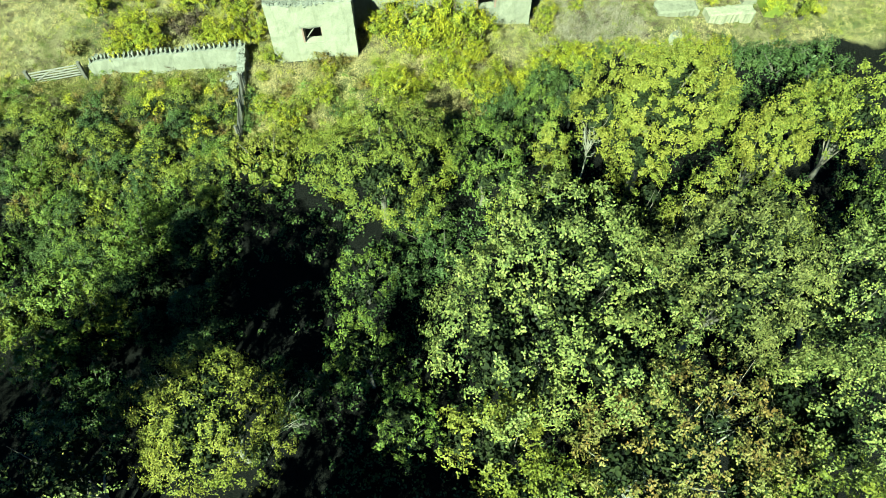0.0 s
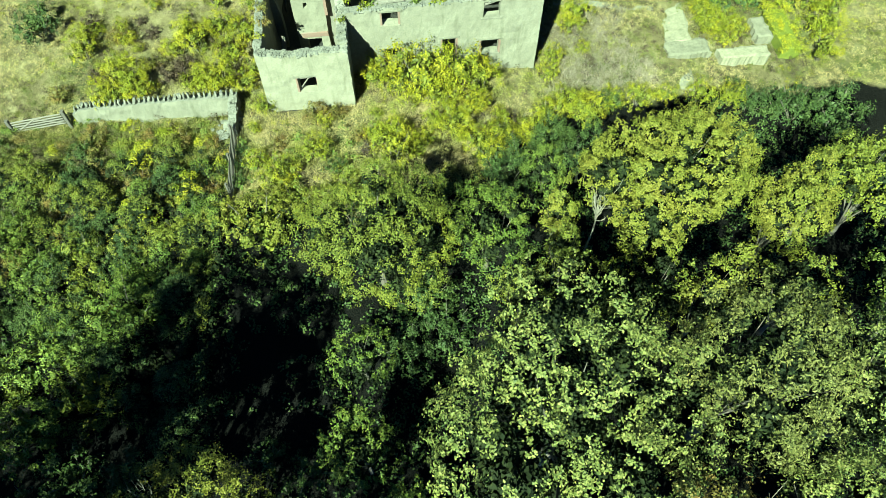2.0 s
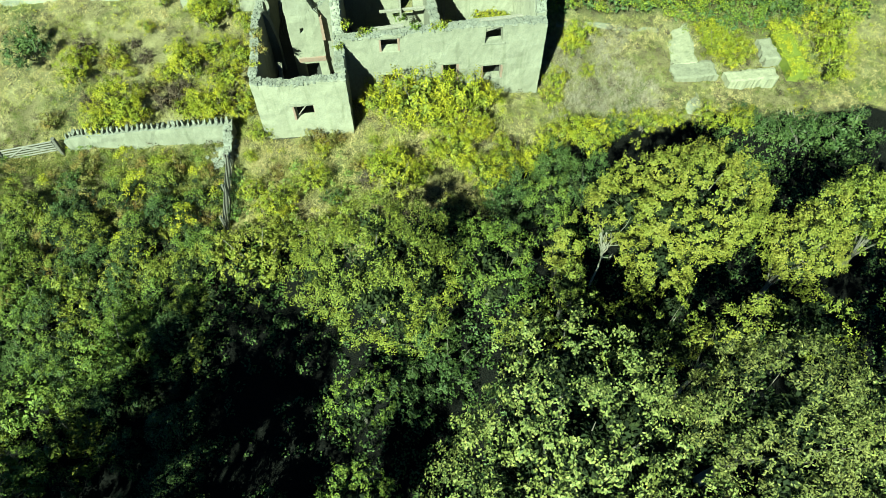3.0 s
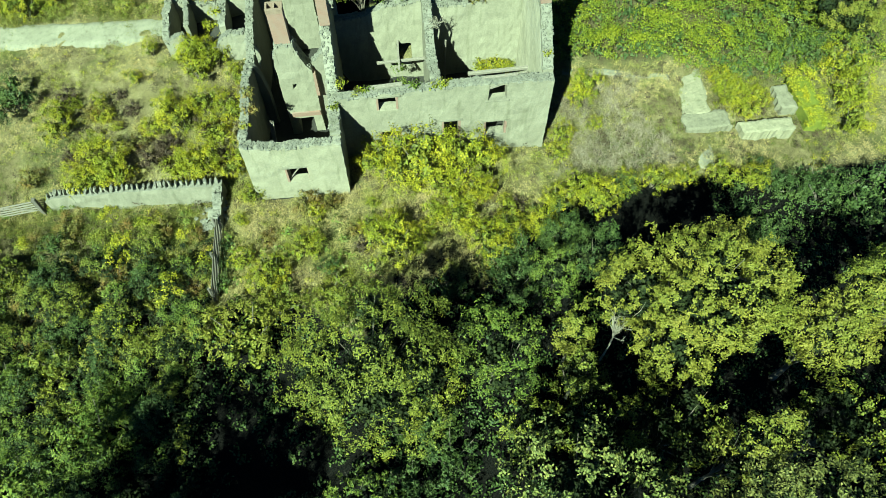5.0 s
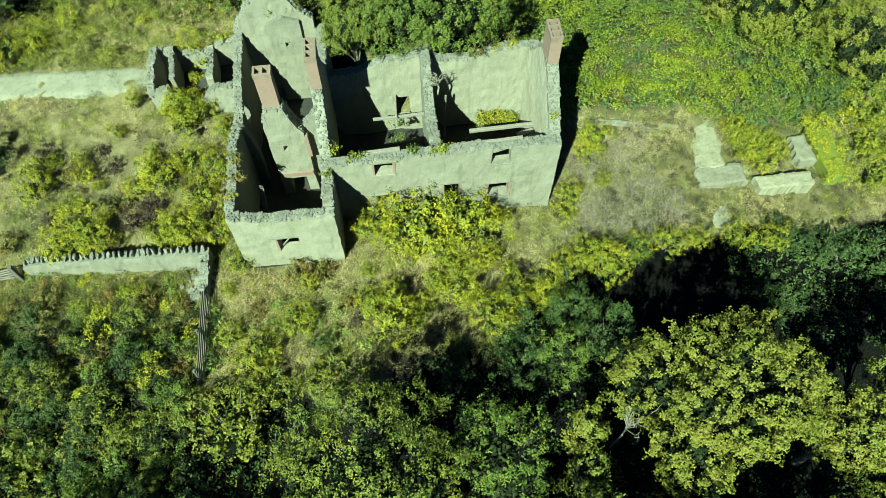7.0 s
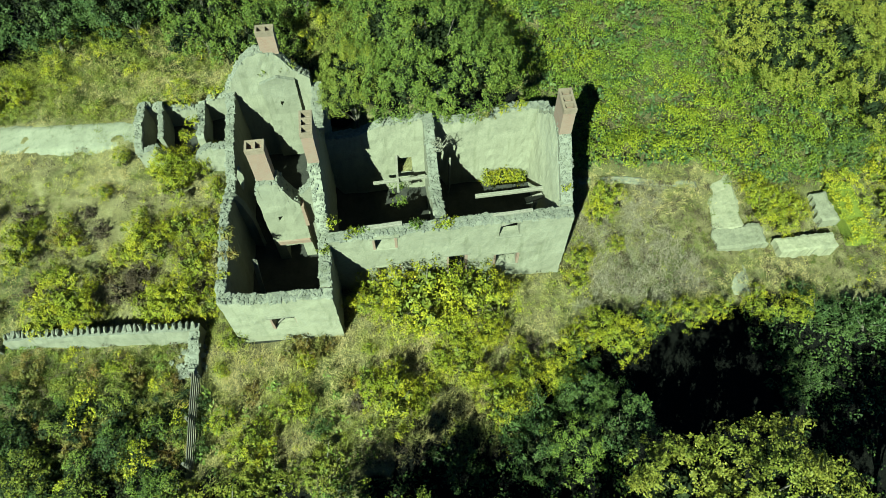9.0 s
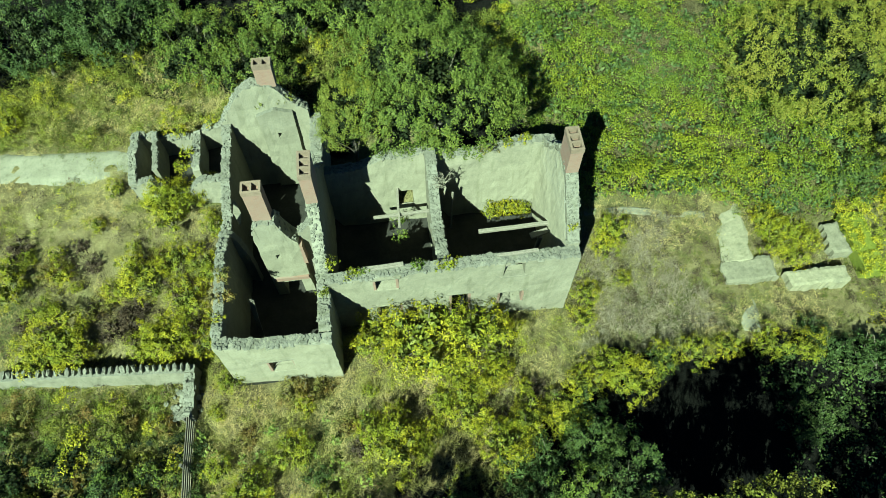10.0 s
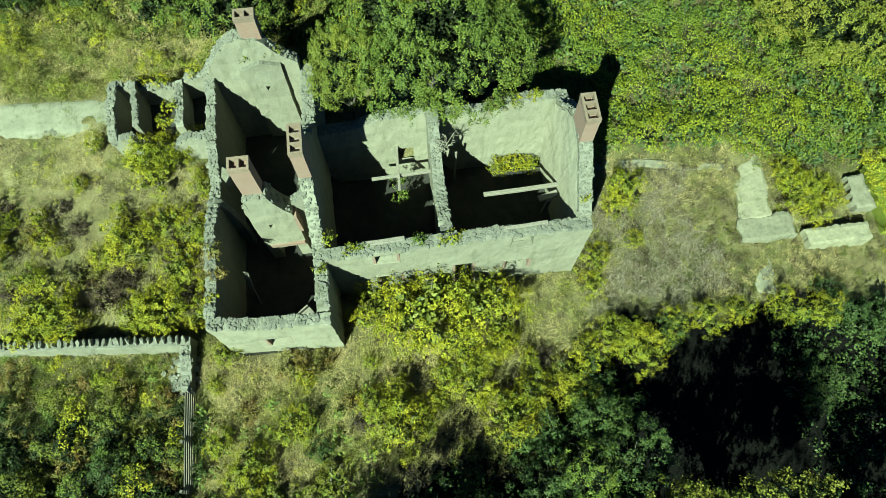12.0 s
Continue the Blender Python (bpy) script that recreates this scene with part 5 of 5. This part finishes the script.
def drift(s, bias, k=0.0):
    return lambda x, y: 2.4 * (vnoise(x * s * 0.45 + 17 * k, y * s * 0.45 - 9 * k) - 0.5) + 0.8 * (vnoise(x * s * 1.5 + 5 * k, y * s * 1.5) - 0.5) + 0.15 * rng.normal(size=x.shape) > bias


def open_land(x, y):
    edge = np.where(x < -10.5, 37.8, np.where(x < 8, 29.0, np.where(x < 13, 34.5, 36.6)))
    return (y > edge) & ~((x > 12) & (y > 46.0)) & ~((y > 47) & (x > -2))


clumps("bramble_thicket", 11.0, 38, 44.4, 62, 6.6, 22, 0.42, mound, 0.135, 0.085, THICKET, "dense green and yellow bramble thicket covering the hillside", "thicket", lambda x, y: drift(0.9, -0.75, 3.0)(x, y) & (y > np.where((x > 12.6) & (x < 21.6), 45.5, 44.4)), 0.55)
# lower dark layer, standing in for shade in the thicket's pits
clumps("bramble_thicket", 11.0, 38, 44.6, 61, 2.6, 13, 0.5, lambda x, y: 0.55 * mound(x, y), 0.27, 0.18, SLOE, "dark leaf layer painting shade in the thicket gaps", "thicket", lambda x, y: y > np.where((x > 12.6) & (x < 21.6), 45.8, 44.6), 0.5)
clumps("bramble_thicket", 10.2, 11.5, 47.5, 70, 7.5, 24, 0.34, lambda x, y: 0.5 + hummock(0.8, 0.5)(x, y), 0.15, 0.095, THICKET, "dense green and yellow bramble thicket behind the house", "thicket")
def slope(x, y):
    return (y > 18 - (x + 17) * 0.9) & (y < 38.2 - 0.12 * (x + 15))


def weed_height(x, y):
    v, own = domes(x, y, 1.9)
    return 2.2 * v * np.clip((38.0 - 0.12 * (x + 15) - y) / 6, 0.22, 1) + 0.25 * (vnoise(x * 3.1, y * 3.1) - 0.5)


def weeds_of(lo, hi, top=0.0):
    """Picks the bushes of one sort on the weedy slope; top shifts the sorts towards the wall."""
    def pick(x, y):
        v, own = domes(x, y, 1.9)
        own = own + 0.25 * (vnoise(x * 0.3 + 9, y * 0.3) - 0.5) + 0.036 * (y - 30)
        return slope(x, y) & (v > 0.32 + 0.25 * np.clip((y - 31.5) / 2.5, 0, 1) + 0.14 * np.clip((31 - y) / 2, 0, 1)) & (own >= lo) & (own < hi)
    return pick


for lo, hi, mat, label in ((-9, 0.25, SLOE, "dark nettles below the slope"), (0.25, 0.58, FRESH, "fresh green nettles and brambles"), (0.58, 0.88, OLIVE, "olive weeds and low brambles"), (0.88, 1.02, LIME, "yellow-green brambles trailing through the weeds"), (1.02, 9, RUSSET, "russet seeding docks and weeds")):
    clumps("nettle_bed", -30, -10.4, 12, 38.6, 9.0, 24, 0.24, weed_height, 0.11, 0.06, mat, label, "weeds", weeds_of(lo, hi))
# dark leaf layer that paints shade between the weed clumps
clumps("weed_gap_shade", -30, -10.4, 12, 34.5, 9.0, 14, 0.26, lambda x, y: 0.75 * weed_height(x, y), 0.2, 0.11, INNER_SHADE, "dark leaf filler painting shade beneath the weeds", "weeds", slope)
tufts("slope_grass", -30, -10.2, 30.5, 38.6, 17.0, 14, 0.5, 0.024, GRASS, "long green and yellow grass among the weeds", "grass", lambda x, y: slope(x, y) & drift(0.6, -0.6, 1.0)(x, y))
tufts("dead_stalks", -30, -10.4, 26, 38, 7.0, 11, 0.6, 0.02, DEADSTEM, "brown dead stalks among the weeds", "weeds", lambda x, y: slope(x, y) & drift(0.9, 0.35, 15.0)(x, y))
tufts("slope_grass", -30, -10.2, 31.5, 38.6, 14.0, 13, 0.42, 0.016, STRAW, "pale bent grass among the weeds", "grass", lambda x, y: slope(x, y) & drift(0.7, 0.0, 6.0)(x, y))
clumps("ivy_floor", -12, 33, 6, 36, 3.6, 12, 0.3, lambda x, y: 0.1 + 0 * x, 0.16, 0.12, SLOE, "dark ivy and ferns over the wood floor", "undergrowth", lambda x, y: drift(0.7, -0.7, 6.0)(x, y) & ~((x < -5) & (y < 16)) & ~((x > 13.5) & (x < 21.2) & (y > 27)) & (y < np.where(x > 13, 36.0, 28.5)))
clumps("undergrowth", -11, 34, 16, 34, 0.8, 14, 0.35, lambda x, y: 0.3 + hummock(0.9, 0.5)(x, y), 0.2, 0.12, FRESH, "shaded undergrowth at the wood edge", "undergrowth", lambda x, y: (x < 12) & (y > 26) & ((x < -0.5) | (x > 7.5)))
tufts("rank_grass", -32, 11, 52.6, 61, 9.0, 13, 0.6, 0.028, GRASS, "rank green grass behind the track", "grass", lambda x, y: drift(0.5, -0.4, 12.0)(x, y))
tufts("rank_grass", -32, 11, 52.4, 60, 13.0, 13, 0.5, 0.018, STRAW, "tall pale seeding grass behind the track", "grass", lambda x, y: drift(0.6, -0.3, 14.0)(x, y))
clumps("weeds", -32, 11, 52.8, 62, 6.0, 18, 0.28, lambda x, y: 1.3 * domes(x, y, 1.8, 3)[0], 0.12, 0.06, OLIVE, "rank weeds and nettles behind the track", "weeds", lambda x, y: domes(x, y, 1.8, 3)[0] > 0.45)
clumps("weeds", -32, 11, 52.8, 62, 6.0, 18, 0.26, lambda x, y: 1.2 * domes(x, y, 2.2, 9)[0], 0.12, 0.06, LIME, "yellow-green weeds behind the track", "weeds", lambda x, y: domes(x, y, 2.2, 9)[0] > 0.6)
clumps("low_brambles", -30, 11, 28, 51, 0.8, 18, 0.24, lambda x, y: 0.05 + hummock(0.8, 0.25)(x, y), 0.095, 0.065, LIME, "low trailing yellow-green brambles in the grass", "brambles", lambda x, y: open_land(x, y) & drift(0.9, 0.1, 1.0)(x, y))
clumps("low_brambles", 11, 40, 34, 46, 1.1, 18, 0.24, lambda x, y: 0.05 + hummock(0.8, 0.3)(x, y), 0.095, 0.065, LIME, "low trailing yellow-green brambles in the grass", "brambles", lambda x, y: open_land(x, y) & drift(0.7, 0.15, 3.0)(x, y))
clumps("low_brambles", 29.4, 31.8, 39.3, 44.6, 12.0, 18, 0.22, lambda x, y: 1.02 + 0 * x, 0.1, 0.065, LIME, "brambles trailing over the mossy slab", "brambles")
clumps("dead_bracken", -30, 10, 28, 51, 6.0, 16, 0.26, lambda x, y: 0.02 + hummock(1.4, 0.35)(x, y), 0.12, 0.04, BRACKEN, "collapsed brown bracken between the grass", "bracken", lambda x, y: open_land(x, y) & drift(1.1, 0.1, 8.0)(x, y))
clumps("dead_bracken", 11, 32, 35.5, 46, 4.5, 16, 0.24, lambda x, y: 0.05 + hummock(1.4, 0.4)(x, y), 0.12, 0.04, BRACKEN, "collapsed brown bracken between the grass", "bracken", lambda x, y: open_land(x, y) & drift(1.6, 0.0, 9.0)(x, y))
clumps("dead_bracken", -30, -10.4, 24, 38, 2.2, 16, 0.28, lambda x, y: 0.1 + hummock(1.2, 0.6)(x, y), 0.12, 0.045, BRACKEN, "collapsed brown bracken among the weeds", "bracken", lambda x, y: slope(x, y) & drift(1.2, 0.1, 5.0)(x, y))
tufts("dry_grass", -32, 40, 25, 54, 13, 12, 0.32, 0.016, STRAW, "long bleached dry grass bent by wind", "grass", lambda x, y: open_land(x, y) & drift(0.5, -0.25)(x, y))
tufts("dry_grass", -9.4, 8.5, 30, 38.5, 18, 14, 0.4, 0.014, STRAW, "tall pale straw before the ruin", "grass", lambda x, y: open_land(x, y) & drift(0.8, -0.45, 4.0)(x, y))
tufts("green_grass", -32, 40, 25, 57, 5.0, 13, 0.3, 0.024, GRASS, "long green and yellow rough grass", "grass", lambda x, y: open_land(x, y) & drift(0.45, -0.05, 2.0)(x, y))
tufts("track_grass", -32, -13.6, 50.2, 54.5, 5.0, 10, 0.22, 0.02, GRASS, "short grass creeping over the track", "grass", lambda x, y: drift(1.3, 0.25, 7.0)(x, y))
tufts("dry_scrub", 11.2, 20.8, 36, 44.8, 18.0, 12, 0.5, 0.02, DEADSTEM, "greyish brown dead weed stalks", "weeds", lambda x, y: drift(0.6, -0.3, 5.0)(x, y) & (x < 17.4 + 4.0 * vnoise(y * 0.7, 3.0)) & (x > 11.0 + 1.2 * vnoise(y, 8.0)) & (y > 35.8 + 2.0 * vnoise(x * 0.8, 5.0)))

# ---- pieces of the walls ----
lay_stones()
q = random.Random(91)
(bob, (a, t, s, length, tz)) = bw
u = 0.25
while u < length - 0.1:
    p = a + t * u + s * 0.26
    stone((p.x, p.y, tz(u) + 0.14), q.uniform(0.14, 0.27), q.uniform(0.36, 0.5), q.uniform(0.6, 1.05), 7, bob, q, 13)
    u += q.uniform(0.27, 0.42)
rubble = thing("fallen_stones", "heap of fallen pale wall stones", "rubble", -10.6, 35.8, -0.3)
for k in range(70):
    x, y = -10.5 + q.gauss(0, 0.5), 36.1 + q.gauss(0, 0.45)
    k2 = q.uniform(0.14, 0.36)
    stone((x, y, gzf(x, y) + 0.12 + 0.4 * max(0, 1 - abs(x + 10.2)) * q.random()), k2 * 1.2, k2, k2 * 0.8, q.uniform(0, 180), rubble, q, 25)
